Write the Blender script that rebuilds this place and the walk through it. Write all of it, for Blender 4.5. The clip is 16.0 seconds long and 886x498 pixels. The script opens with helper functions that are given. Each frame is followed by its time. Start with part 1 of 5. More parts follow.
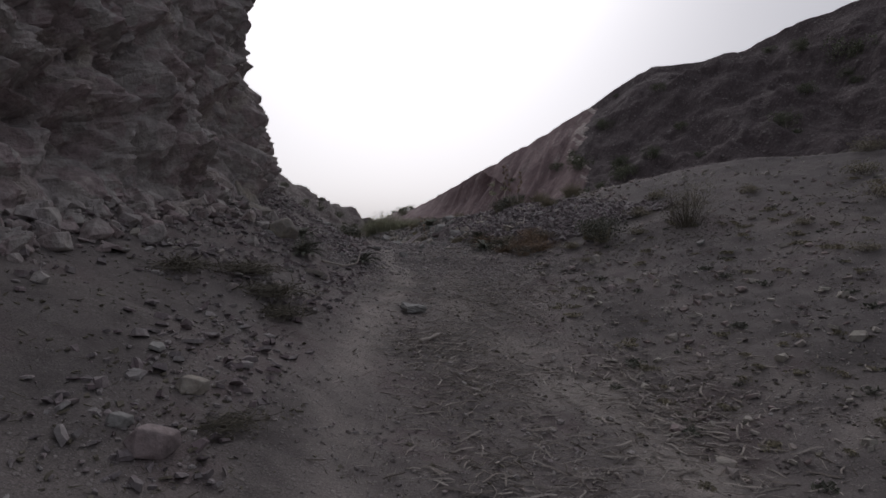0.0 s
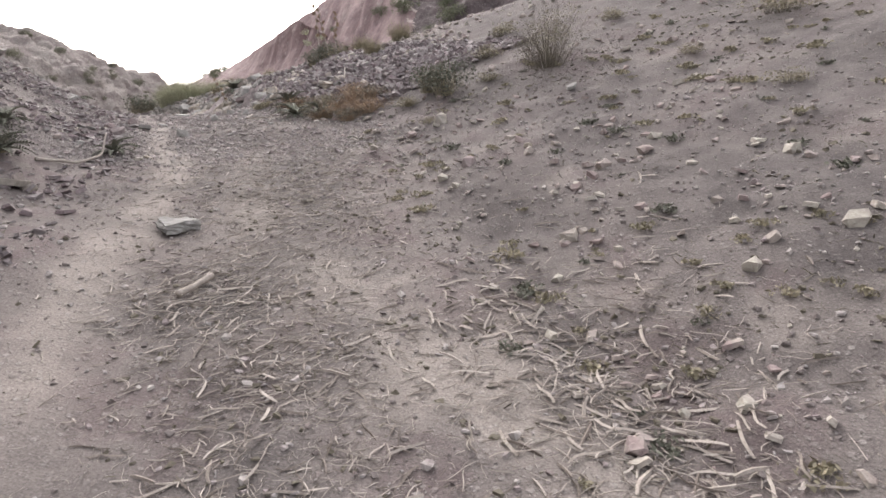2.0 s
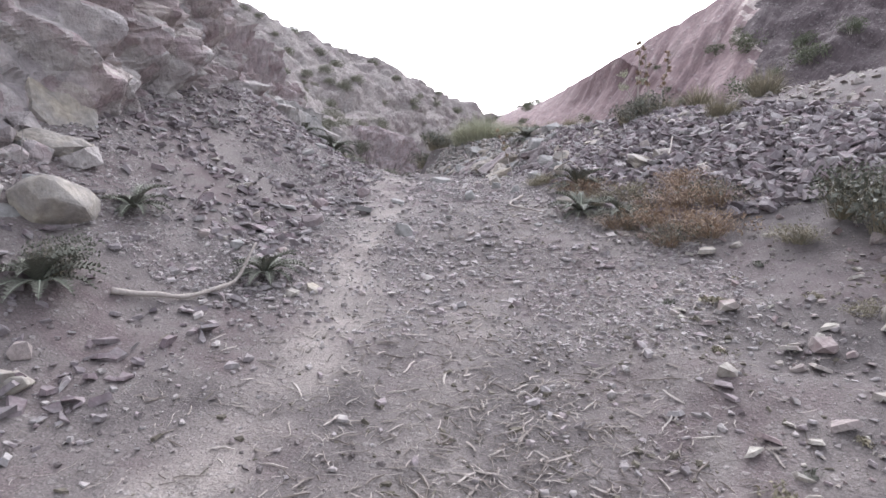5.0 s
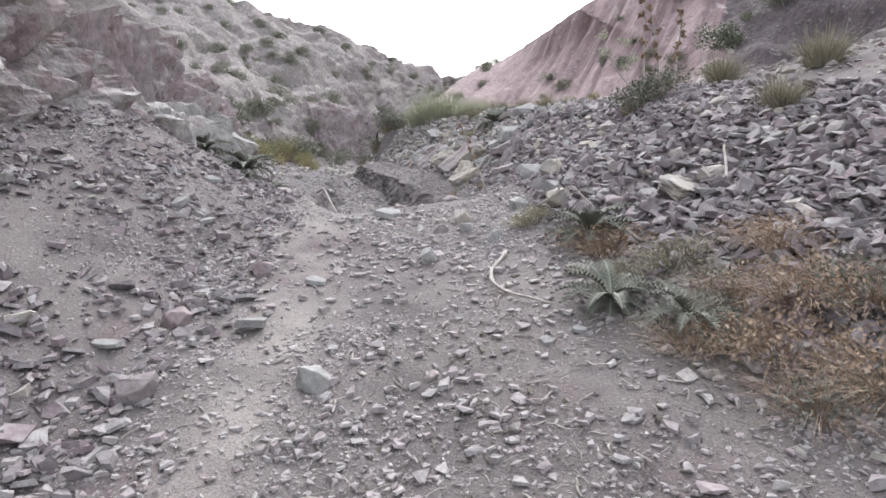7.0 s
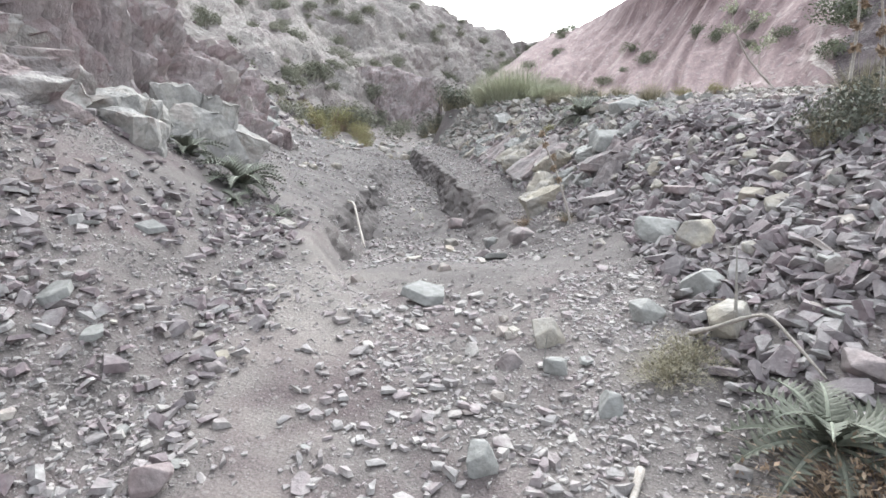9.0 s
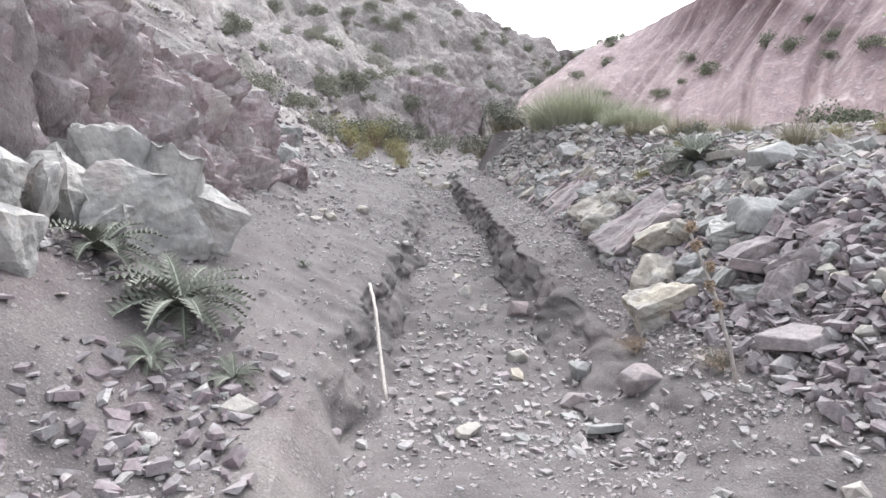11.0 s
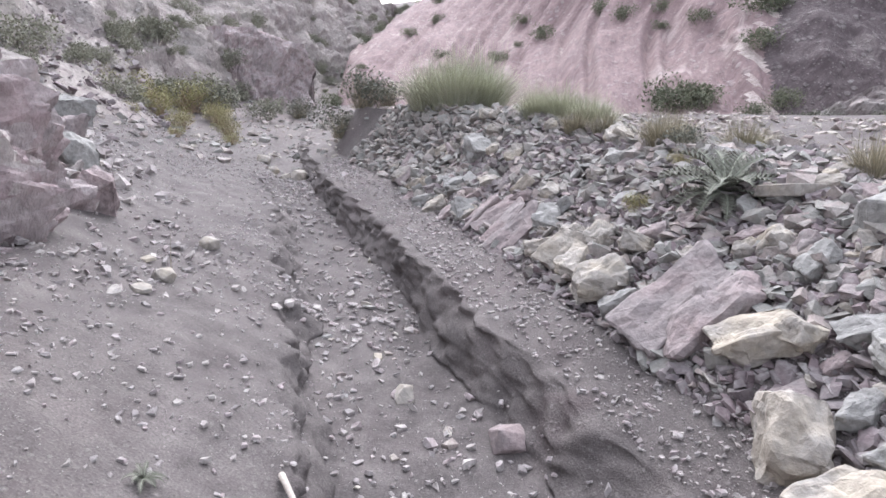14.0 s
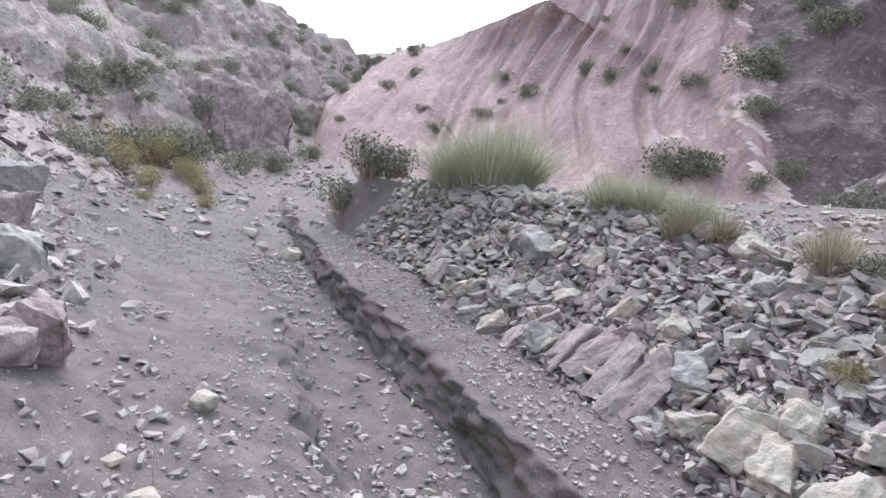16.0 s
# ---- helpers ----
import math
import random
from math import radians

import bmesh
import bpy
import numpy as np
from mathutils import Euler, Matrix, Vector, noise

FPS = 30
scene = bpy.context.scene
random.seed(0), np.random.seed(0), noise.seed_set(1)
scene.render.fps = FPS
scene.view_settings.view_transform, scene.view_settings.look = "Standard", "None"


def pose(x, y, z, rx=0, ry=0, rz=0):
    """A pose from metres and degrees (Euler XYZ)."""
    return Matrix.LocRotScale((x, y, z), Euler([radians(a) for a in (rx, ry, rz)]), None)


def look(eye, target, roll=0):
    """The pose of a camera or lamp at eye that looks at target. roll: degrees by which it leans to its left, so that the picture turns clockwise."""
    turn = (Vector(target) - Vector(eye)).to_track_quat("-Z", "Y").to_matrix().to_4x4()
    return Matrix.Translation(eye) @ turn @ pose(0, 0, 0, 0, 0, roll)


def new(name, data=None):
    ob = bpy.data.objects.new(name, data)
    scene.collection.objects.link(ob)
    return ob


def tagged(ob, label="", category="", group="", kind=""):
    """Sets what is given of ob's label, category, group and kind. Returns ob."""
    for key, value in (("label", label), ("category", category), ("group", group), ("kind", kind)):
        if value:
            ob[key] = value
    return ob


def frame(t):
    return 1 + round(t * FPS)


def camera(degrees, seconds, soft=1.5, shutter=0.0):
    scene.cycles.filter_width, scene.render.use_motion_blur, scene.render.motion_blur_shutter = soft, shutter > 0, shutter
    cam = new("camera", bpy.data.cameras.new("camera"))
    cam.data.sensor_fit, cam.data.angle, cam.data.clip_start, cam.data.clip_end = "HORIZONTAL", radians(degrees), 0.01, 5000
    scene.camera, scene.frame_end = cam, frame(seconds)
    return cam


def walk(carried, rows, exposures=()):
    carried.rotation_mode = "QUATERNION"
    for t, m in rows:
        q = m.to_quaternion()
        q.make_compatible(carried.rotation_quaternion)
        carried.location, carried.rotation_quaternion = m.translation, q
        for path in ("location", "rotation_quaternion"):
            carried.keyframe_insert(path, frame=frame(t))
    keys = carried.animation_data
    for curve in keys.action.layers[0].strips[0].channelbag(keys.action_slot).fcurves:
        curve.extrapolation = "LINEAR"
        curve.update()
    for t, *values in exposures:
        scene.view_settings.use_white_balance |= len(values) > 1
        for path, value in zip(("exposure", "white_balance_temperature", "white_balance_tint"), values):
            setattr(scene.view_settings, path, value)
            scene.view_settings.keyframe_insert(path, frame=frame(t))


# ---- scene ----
cam = camera(69.2, 16.0, soft=1.6)
METRES, EYE, TILT, LEAN, TURN = 18.0, 1.45, 0.0, 0.0, 0.0
ROWS = [
    (0.0, 0.0, 0.0, 0.0, 0.0, 0.0, -0.0),
    (0.5, 0.0019, 0.0265, 0.0028, -4.57, -3.34, 0.64),
    (1.0, 0.0076, 0.0574, -0.0005, -7.37, -10.7, -0.23),
    (1.5, 0.0159, 0.0878, 0.0025, -7.8, -12.67, -0.89),
    (2.0, 0.0225, 0.1239, 0.0043, -14.73, -13.28, 4.57),
    (2.5, 0.027, 0.1535, 0.0059, -8.92, -14.51, -0.19),
    (3.0, 0.0326, 0.1866, 0.0123, -9.05, -13.65, -0.19),
    (3.5, 0.041, 0.2189, 0.0163, -7.37, -13.55, 3.06),
    (4.0, 0.0411, 0.2544, 0.0194, -2.0, -15.07, -2.04),
    (4.5, 0.0419, 0.2871, 0.0271, 3.3, -12.71, -0.4),
    (5.0, 0.0379, 0.319, 0.0328, 11.77, -9.4, -0.16),
    (7.5, 0.0157, 0.4842, 0.0618, 7.7, -14.83, 4.2),
    (8.0, 0.0097, 0.5178, 0.0628, 9.04, -16.89, -0.16),
    (8.5, 0.0056, 0.5462, 0.0679, 10.5, -16.85, 1.6),
    (9.0, -0.0012, 0.5778, 0.0746, 14.17, -15.6, 1.5),
    (11.5, -0.0546, 0.7279, 0.087, 19.75, -14.99, 0.91),
    (12.0, -0.0657, 0.7492, 0.0892, 25.46, -16.36, 1.33),
    (12.5, -0.087, 0.7713, 0.0918, 20.36, -19.11, -1.51),
    (13.0, -0.1028, 0.7924, 0.093, 18.08, -19.33, -2.79),
    (13.5, -0.1139, 0.8148, 0.0969, 13.98, -18.18, 0.38),
    (14.0, -0.1246, 0.8358, 0.0947, 1.79, -18.84, -1.53),
    (14.5, -0.1394, 0.8602, 0.1003, -7.33, -18.64, 1.04),
    (15.0, -0.1532, 0.8861, 0.1004, -8.11, -15.27, 4.27),
    (15.5, -0.163, 0.9102, 0.1049, -4.87, -16.07, 3.58),
    (16.0, -0.177, 0.9351, 0.1022, -1.23, -14.54, -3.6),
]
EXPOSURES = [(0.0, -1.03, 6250, 15), (0.3, -0.48, 6350, 18), (0.6, 0.39, 6600, 20), (1.0, 0.92, 6700, 19), (1.5, 1.27, 6800, 14), (2.5, 1.32, 6600, 13), (3.5, 1.52, 6300, 8),
             (4.5, 1.47, 6150, 12), (5.0, 1.40, 6050, 15), (7.5, 1.57, 6150, 9), (8.5, 1.87, 6150, 6), (9.0, 1.70, 6100, 5), (11.5, 1.74, 6100, 11), (12.5, 1.75, 6050, 14), (13.5, 1.82, 6050, 14), (14.5, 1.50, 6000, 13), (16.0, 1.56, 5950, 11)]
walk(cam, [(t, pose(0, 0, EYE, TILT, LEAN, TURN) @ pose(METRES * x, METRES * y, METRES * z, 90 + pitch, roll, yaw)) for t, x, y, z, yaw, pitch, roll in ROWS], EXPOSURES)

# ---- light: bright overcast evening, sun low behind the saddle ahead ----
SUN_ELEVATION, SUN_TURN = 40.0, 4.0
world = bpy.data.worlds.new("sky")
scene.world = world
world.use_nodes = True
wn, wl = world.node_tree.nodes, world.node_tree.links
sky = wn.new("ShaderNodeTexSky")
sky.sky_type, sky.sun_disc = "NISHITA", False
sky.sun_elevation, sky.sun_rotation = radians(SUN_ELEVATION), radians(-SUN_TURN)
sky.air_density, sky.dust_density, sky.ozone_density = 1.0, 4.5, 1.0
cloud = wn.new("ShaderNodeHueSaturation")
cloud.inputs["Saturation"].default_value = 0.22
wl.new(sky.outputs[0], cloud.inputs["Color"])
overcast = wn.new("ShaderNodeMix")
overcast.data_type = "RGBA"
overcast.inputs["Factor"].default_value = 0.2
overcast.inputs[7].default_value = (7.0, 7.0, 7.1, 1)
wl.new(cloud.outputs[0], overcast.inputs[6])
wl.new(overcast.outputs[2], wn["Background"].inputs["Color"])
wn["Background"].inputs["Strength"].default_value = 0.15
sun = new("sun", bpy.data.lights.new("sun", "SUN"))
sun.data.energy, sun.data.angle, sun.data.color = 0.45, radians(60), (1.0, 0.96, 0.92)
_e, _t = radians(SUN_ELEVATION), radians(SUN_TURN)
sun.matrix_world = look((0, 0, 30), Vector((0, 0, 30)) - Vector((-math.sin(_t) * math.cos(_e), math.cos(_t) * math.cos(_e), math.sin(_e))))

# ---- numeric noise for shaping the land ----
rng = np.random.default_rng(7)


def hash3(i, j, k, s=0):
    h = (i.astype(np.int64) * 374761393 + j.astype(np.int64) * 668265263 + k.astype(np.int64) * 2147483647 + s * 974711) & 0xFFFFFFFF
    h = ((h ^ (h >> 13)) * 1274126177) & 0xFFFFFFFF
    h = ((h ^ (h >> 16)) * 2246822519) & 0xFFFFFFFF
    return ((h ^ (h >> 15)) & 0xFFFFFF) / float(0x1000000)


def vnoise(x, y, z=None, s=0):
    """Value noise from -1 to 1."""
    x, y = np.asarray(x, float), np.asarray(y, float)
    z = np.zeros_like(x) if z is None else np.asarray(z, float)
    i, j, k = np.floor(x), np.floor(y), np.floor(z)
    u, v, w = x - i, y - j, z - k
    u, v, w = (a * a * (3 - 2 * a) for a in (u, v, w))
    out = 0
    for a in (0, 1):
        for b in (0, 1):
            for c in (0, 1):
                out = out + hash3(i + a, j + b, k + c, s) * (u if a else 1 - u) * (v if b else 1 - v) * (w if c else 1 - w)
    return 2 * out - 1


def fbm(x, y, z=None, octaves=4, s=0):
    total, amp, f = 0, 1.0, 1.0
    for o in range(octaves):
        total = total + amp * vnoise(np.asarray(x) * f, np.asarray(y) * f, None if z is None else np.asarray(z) * f, s + o)
        amp, f = amp * 0.5, f * 2.03
    return total


def cubes(x, y, z, s=0, wild=0.55):
    """The outside of a heap of tilted cubes, one to a cell: sharp faces and corners that meet without steps."""
    i, j, k = np.floor(x), np.floor(y), np.floor(z)
    base = np.array([[0.86, 0.1, -0.5], [-0.05, 0.98, 0.2], [0.5, -0.15, 0.85]])
    out = np.full(x.shape, -1.0)
    for a in (-1, 0, 1):
        for b in (-1, 0, 1):
            for c in (-1, 0, 1):
                ci, cj, ck = i + a, j + b, k + c
                h = [hash3(ci, cj, ck, s + q) for q in range(13)]
                d = (x - ci - h[0], y - cj - h[1], z - ck - h[2])
                far = 0
                for m in range(3):
                    axis = [base[m, q] + wild * 2 * (h[3 + 3 * m + q] - 0.5) for q in range(3)]
                    size = np.sqrt(axis[0] ** 2 + axis[1] ** 2 + axis[2] ** 2)
                    far = np.maximum(far, np.abs(axis[0] * d[0] + axis[1] * d[1] + axis[2] * d[2]) / size)
                out = np.maximum(out, 0.4 + 0.4 * h[12] - far)
    return out


# ---- materials ----
def material(name, colours, scale=3.0, rough=0.9, bump=0.3, fine=60.0, island=0.0, obj=0.0, strata=None, dust=None, grey=0.25, bump_size=0.02, pebbles=0.0, chunks=0.0):
    """Rock, soil or plant: a ramp of colours over broad and fine noise; island and obj shift the ramp piece by piece."""
    m = bpy.data.materials.new(name)
    m.use_nodes = True
    n, l = m.node_tree.nodes, m.node_tree.links
    bsdf = n["Principled BSDF"]
    geo = n.new("ShaderNodeNewGeometry")
    place = geo.outputs["Position"]
    if strata:
        mapping = n.new("ShaderNodeMapping")
        mapping.vector_type = "TEXTURE"
        mapping.inputs["Rotation"].default_value = [radians(a) for a in strata[:3]]
        mapping.inputs["Scale"].default_value = strata[3:]
        l.new(place, mapping.inputs["Vector"])
        place = mapping.outputs[0]
    broad = n.new("ShaderNodeTexNoise")
    broad.inputs["Scale"].default_value, broad.inputs["Detail"].default_value, broad.inputs["Roughness"].default_value = scale, 6.0, 0.62
    l.new(place, broad.inputs["Vector"])
    small = n.new("ShaderNodeTexNoise")
    small.inputs["Scale"].default_value, small.inputs["Detail"].default_value, small.inputs["Roughness"].default_value = fine, 4.0, 0.65
    l.new(place if strata else geo.outputs["Position"], small.inputs["Vector"])

    def maths(op, a, b):
        q = n.new("ShaderNodeMath")
        q.operation = op
        for slot, v in zip(q.inputs, (a, b)):
            if isinstance(v, (int, float)):
                slot.default_value = v
            else:
                l.new(v, slot)
        return q.outputs[0]

    stretch = n.new("ShaderNodeMapRange")
    stretch.inputs["From Min"].default_value, stretch.inputs["From Max"].default_value = 0.28, 0.72
    l.new(broad.outputs["Fac"], stretch.inputs["Value"])
    weight = max(0.0, 1 - island - obj)
    f = maths("MULTIPLY", stretch.outputs[0], weight)
    if island:
        f = maths("ADD", f, maths("MULTIPLY", geo.outputs["Random Per Island"], island))
    if obj:
        info = n.new("ShaderNodeObjectInfo")
        f = maths("ADD", f, maths("MULTIPLY", info.outputs["Random"], obj))
    cracks = None
    if chunks:
        warp = n.new("ShaderNodeMix")
        warp.data_type = "RGBA"
        warp.inputs["Factor"].default_value = 0.3
        l.new(geo.outputs["Position"], warp.inputs[6])
        l.new(broad.outputs["Color"], warp.inputs[7])
        for k, size in enumerate((chunks, chunks * 2.9)):
            piece = n.new("ShaderNodeTexVoronoi")
            piece.inputs["Scale"].default_value = size
            l.new(warp.outputs[2], piece.inputs["Vector"])
            hue = n.new("ShaderNodeSeparateColor")
            l.new(piece.outputs["Color"], hue.inputs[0])
            f = maths("ADD", maths("MULTIPLY", f, 0.62), maths("MULTIPLY", hue.outputs[k], 0.38))
            cracks = hue.outputs[2] if cracks is None else maths("ADD", cracks, maths("MULTIPLY", hue.outputs[2], 0.6))
    ramp = n.new("ShaderNodeValToRGB")
    cr = ramp.color_ramp
    while len(cr.elements) < len(colours):
        cr.elements.new(0.5)
    for e, (p, c) in zip(cr.elements, ((i / (len(colours) - 1), c) for i, c in enumerate(colours))):
        e.position, e.color = p, (*c, 1)
    l.new(f, ramp.inputs[0])
    colour = ramp.outputs[0]
    if dust:
        at = n.new("ShaderNodeAttribute")
        at.attribute_name = "dust"
        soft = maths("MULTIPLY", at.outputs["Fac"], maths("ADD", 0.35, broad.outputs["Fac"]))
        mix = n.new("ShaderNodeMix")
        mix.data_type = "RGBA"
        l.new(soft, mix.inputs["Factor"])
        l.new(colour, mix.inputs[6])
        mix.inputs[7].default_value = (*dust, 1)
        colour = mix.outputs[2]
        damp = n.new("ShaderNodeAttribute")
        damp.attribute_name = "silt"
        under = n.new("ShaderNodeMix")
        under.data_type = "RGBA"
        l.new(maths("MULTIPLY", damp.outputs["Fac"], 0.85), under.inputs["Factor"])
        l.new(colour, under.inputs[6])
        patch = n.new("ShaderNodeTexNoise")
        patch.inputs["Scale"].default_value, patch.inputs["Detail"].default_value, patch.inputs["Roughness"].default_value = 3.1, 9.0, 0.72
        l.new(geo.outputs["Position"], patch.inputs["Vector"])
        tones = n.new("ShaderNodeValToRGB")
        tones.color_ramp.elements[0].position, tones.color_ramp.elements[1].position = 0.34, 0.68
        tones.color_ramp.elements[0].color, tones.color_ramp.elements[1].color = (0.058, 0.051, 0.052, 1), (0.158, 0.142, 0.139, 1)
        l.new(patch.outputs["Fac"], tones.inputs[0])
        l.new(tones.outputs[0], under.inputs[7])
        colour = under.outputs[2]
    lumps = None
    if pebbles:
        for k, size in enumerate((pebbles, pebbles * 2.7)):
            cells = n.new("ShaderNodeTexVoronoi")
            cells.inputs["Scale"].default_value = size
            l.new(geo.outputs["Position"], cells.inputs["Vector"])
            rgb = n.new("ShaderNodeSeparateColor")
            l.new(cells.outputs["Color"], rgb.inputs[0])
            some = n.new("ShaderNodeMapRange")
            some.inputs["From Min"].default_value, some.inputs["From Max"].default_value = 0.68, 0.85
            l.new(rgb.outputs[0], some.inputs["Value"])
            core = n.new("ShaderNodeMapRange")
            core.inputs["From Min"].default_value, core.inputs["From Max"].default_value = 0.5, 0.3
            l.new(cells.outputs["Distance"], core.inputs["Value"])
            mask = maths("MULTIPLY", some.outputs[0], core.outputs[0])
            if dust:
                mask = maths("MULTIPLY", mask, maths("SUBTRACT", 1.0, maths("MULTIPLY", damp.outputs["Fac"], 0.65)))
            tint = n.new("ShaderNodeValToRGB")
            tint.color_ramp.elements[0].color, tint.color_ramp.elements[1].color = (0.17, 0.15, 0.15, 1), (0.42, 0.40, 0.385, 1)
            l.new(rgb.outputs[1], tint.inputs[0])
            over = n.new("ShaderNodeMix")
            over.data_type = "RGBA"
            l.new(maths("MULTIPLY", mask, 0.32), over.inputs["Factor"])
            l.new(colour, over.inputs[6])
            l.new(tint.outputs[0], over.inputs[7])
            colour = over.outputs[2]
            lumps = mask if lumps is None else maths("ADD", lumps, maths("MULTIPLY", mask, 0.5))
    grain = n.new("ShaderNodeMix")
    grain.data_type, grain.blend_type = "RGBA", "MULTIPLY"
    grain.inputs["Factor"].default_value = 1.0
    tone = n.new("ShaderNodeMapRange")
    tone.inputs["From Min"].default_value, tone.inputs["From Max"].default_value = 0.25, 0.75
    tone.inputs["To Min"].default_value, tone.inputs["To Max"].default_value = 1 - grey, 1 + grey
    l.new(small.outputs["Fac"], tone.inputs["Value"])
    l.new(colour, grain.inputs[6])
    l.new(tone.outputs[0], grain.inputs[7])
    l.new(grain.outputs[2], bsdf.inputs["Base Color"])
    bsdf.inputs["Roughness"].default_value = rough
    bsdf.inputs["Specular IOR Level"].default_value = 0.25
    if bump:
        b = n.new("ShaderNodeBump")
        b.inputs["Strength"].default_value, b.inputs["Distance"].default_value = bump, bump_size
        height = maths("ADD", small.outputs["Fac"], maths("MULTIPLY", broad.outputs["Fac"], 2.0))
        if lumps is not None:
            height = maths("ADD", height, maths("MULTIPLY", lumps, 0.9))
        if cracks is not None:
            height = maths("ADD", height, maths("MULTIPLY", cracks, 0.9))
        l.new(height, b.inputs["Height"])
        l.new(b.outputs[0], bsdf.inputs["Normal"])
    return m


SOIL = material("soil", [(0.072, 0.063, 0.063), (0.112, 0.099, 0.097), (0.158, 0.14, 0.135), (0.13, 0.104, 0.105), (0.192, 0.172, 0.163)], 1.3, 0.95, 0.6, 90.0, dust=(0.285, 0.255, 0.236), grey=0.4, bump_size=0.012, pebbles=32.0)
STONE = material("stone", [(0.162, 0.144, 0.144), (0.276, 0.258, 0.24), (0.236, 0.236, 0.224), (0.3, 0.258, 0.246), (0.389, 0.369, 0.325), (0.236, 0.185, 0.184), (0.341, 0.329, 0.303)], 5.0, 0.85, 0.4, 40.0, island=0.4, obj=0.35)
GRAVEL = material("gravel_stone", [(0.155, 0.137, 0.143), (0.249, 0.226, 0.226), (0.321, 0.303, 0.297), (0.274, 0.232, 0.238), (0.392, 0.369, 0.351), (0.226, 0.202, 0.202), (0.435, 0.414, 0.394)], 6.0, 0.88, 0.35, 50.0, island=0.6, obj=0.0)
SHALE = material("mauve_shale", [(0.0977, 0.0846, 0.0939), (0.177, 0.154, 0.161), (0.24, 0.219, 0.221), (0.191, 0.151, 0.161), (0.326, 0.312, 0.305), (0.153, 0.123, 0.136)], 6.0, 0.85, 0.35, 50.0, island=0.6, obj=0.0)
CLOD = material("soil_clod", [(0.119, 0.105, 0.105), (0.175, 0.154, 0.151), (0.231, 0.204, 0.196), (0.196, 0.157, 0.157)], 8.0, 0.95, 0.5, 80.0, island=0.5, grey=0.35)
PALE_STONE = material("pale_stone", [(0.249, 0.218, 0.186), (0.345, 0.31, 0.265), (0.294, 0.275, 0.255), (0.366, 0.328, 0.272), (0.315, 0.271, 0.23)], 2.6, 0.85, 0.6, 22.0, obj=0.3, grey=0.3)
BOULDER_STONE = material("white_boulder_rock", [(0.215, 0.2, 0.193), (0.307, 0.294, 0.281), (0.261, 0.251, 0.245), (0.353, 0.337, 0.317), (0.287, 0.255, 0.241), (0.327, 0.313, 0.301)], 2.2, 0.85, 0.35, 24.0, obj=0.15, grey=0.22, bump_size=0.02, chunks=3.0)
MAUVE_STONE = material("mauve_stone", [(0.185, 0.148, 0.152), (0.266, 0.218, 0.218), (0.229, 0.204, 0.204), (0.296, 0.255, 0.252)], 3.0, 0.85, 0.5, 26.0, obj=0.35, grey=0.3)
GREY_STONE = material("grey_stone", [(0.17, 0.166, 0.164), (0.256, 0.252, 0.244), (0.318, 0.309, 0.292)], 3.0, 0.8, 0.45, 26.0, obj=0.35, grey=0.3)
CLIFF = material("grey_cliff_rock", [(0.20, 0.178, 0.178), (0.29, 0.262, 0.262), (0.37, 0.346, 0.33), (0.29, 0.235, 0.238), (0.42, 0.385, 0.35), (0.33, 0.285, 0.285)], 0.8, 0.9, 0.9, 9.0, grey=0.35, bump_size=0.06, chunks=2.2)
MAUVE_CLIFF = material("mauve_cliff_rock", [(0.19, 0.165, 0.17), (0.30, 0.255, 0.26), (0.365, 0.325, 0.322), (0.285, 0.225, 0.23), (0.42, 0.385, 0.365), (0.33, 0.27, 0.275)], 0.9, 0.9, 0.9, 9.0, strata=(15, 30, 0, 0.7, 1, 1.3), grey=0.3, bump_size=0.05, chunks=3.0)
RED_CLIFF = material("red_cliff_rock", [(0.15, 0.105, 0.109), (0.207, 0.147, 0.149), (0.178, 0.128, 0.132), (0.237, 0.174, 0.174), (0.198, 0.143, 0.144), (0.316, 0.258, 0.249), (0.213, 0.158, 0.158)], 0.55, 0.92, 0.5, 3.5, strata=(0, 32, 0, 0.4, 1.4, 6.0), grey=0.25, bump_size=0.1, pebbles=3.1)
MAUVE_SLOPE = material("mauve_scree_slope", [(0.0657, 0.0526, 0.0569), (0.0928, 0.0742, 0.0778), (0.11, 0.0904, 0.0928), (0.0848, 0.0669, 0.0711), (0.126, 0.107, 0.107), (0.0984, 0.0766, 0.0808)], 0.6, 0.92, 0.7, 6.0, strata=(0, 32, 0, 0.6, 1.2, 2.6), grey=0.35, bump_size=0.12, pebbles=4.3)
PALE_STRATA = material("pale_strata", [(0.30, 0.25, 0.235), (0.42, 0.37, 0.345), (0.36, 0.30, 0.285), (0.50, 0.45, 0.42)], 0.9, 0.92, 1.0, 6.0, grey=0.3, bump_size=0.12)
HILL = material("scrub_hill_soil", [(0.196, 0.177, 0.171), (0.25, 0.226, 0.216), (0.218, 0.187, 0.183), (0.279, 0.256, 0.241), (0.236, 0.208, 0.2), (0.21, 0.194, 0.174), (0.269, 0.246, 0.231)], 0.35, 0.95, 0.7, 6.0, grey=0.3, bump_size=0.1, pebbles=3.7)
WOOD = material("weathered_wood", [(0.10, 0.084, 0.075), (0.22, 0.19, 0.17), (0.34, 0.304, 0.276), (0.45, 0.41, 0.375), (0.66, 0.62, 0.57)], 14.0, 0.85, 0.3, 90.0, island=0.65, obj=0.15)
LITTER_BROWN = material("dry_leaf_litter", [(0.07, 0.062, 0.05), (0.11, 0.098, 0.078), (0.16, 0.145, 0.115), (0.24, 0.22, 0.185)], 14.0, 0.9, 0.2, 90.0, island=0.6)
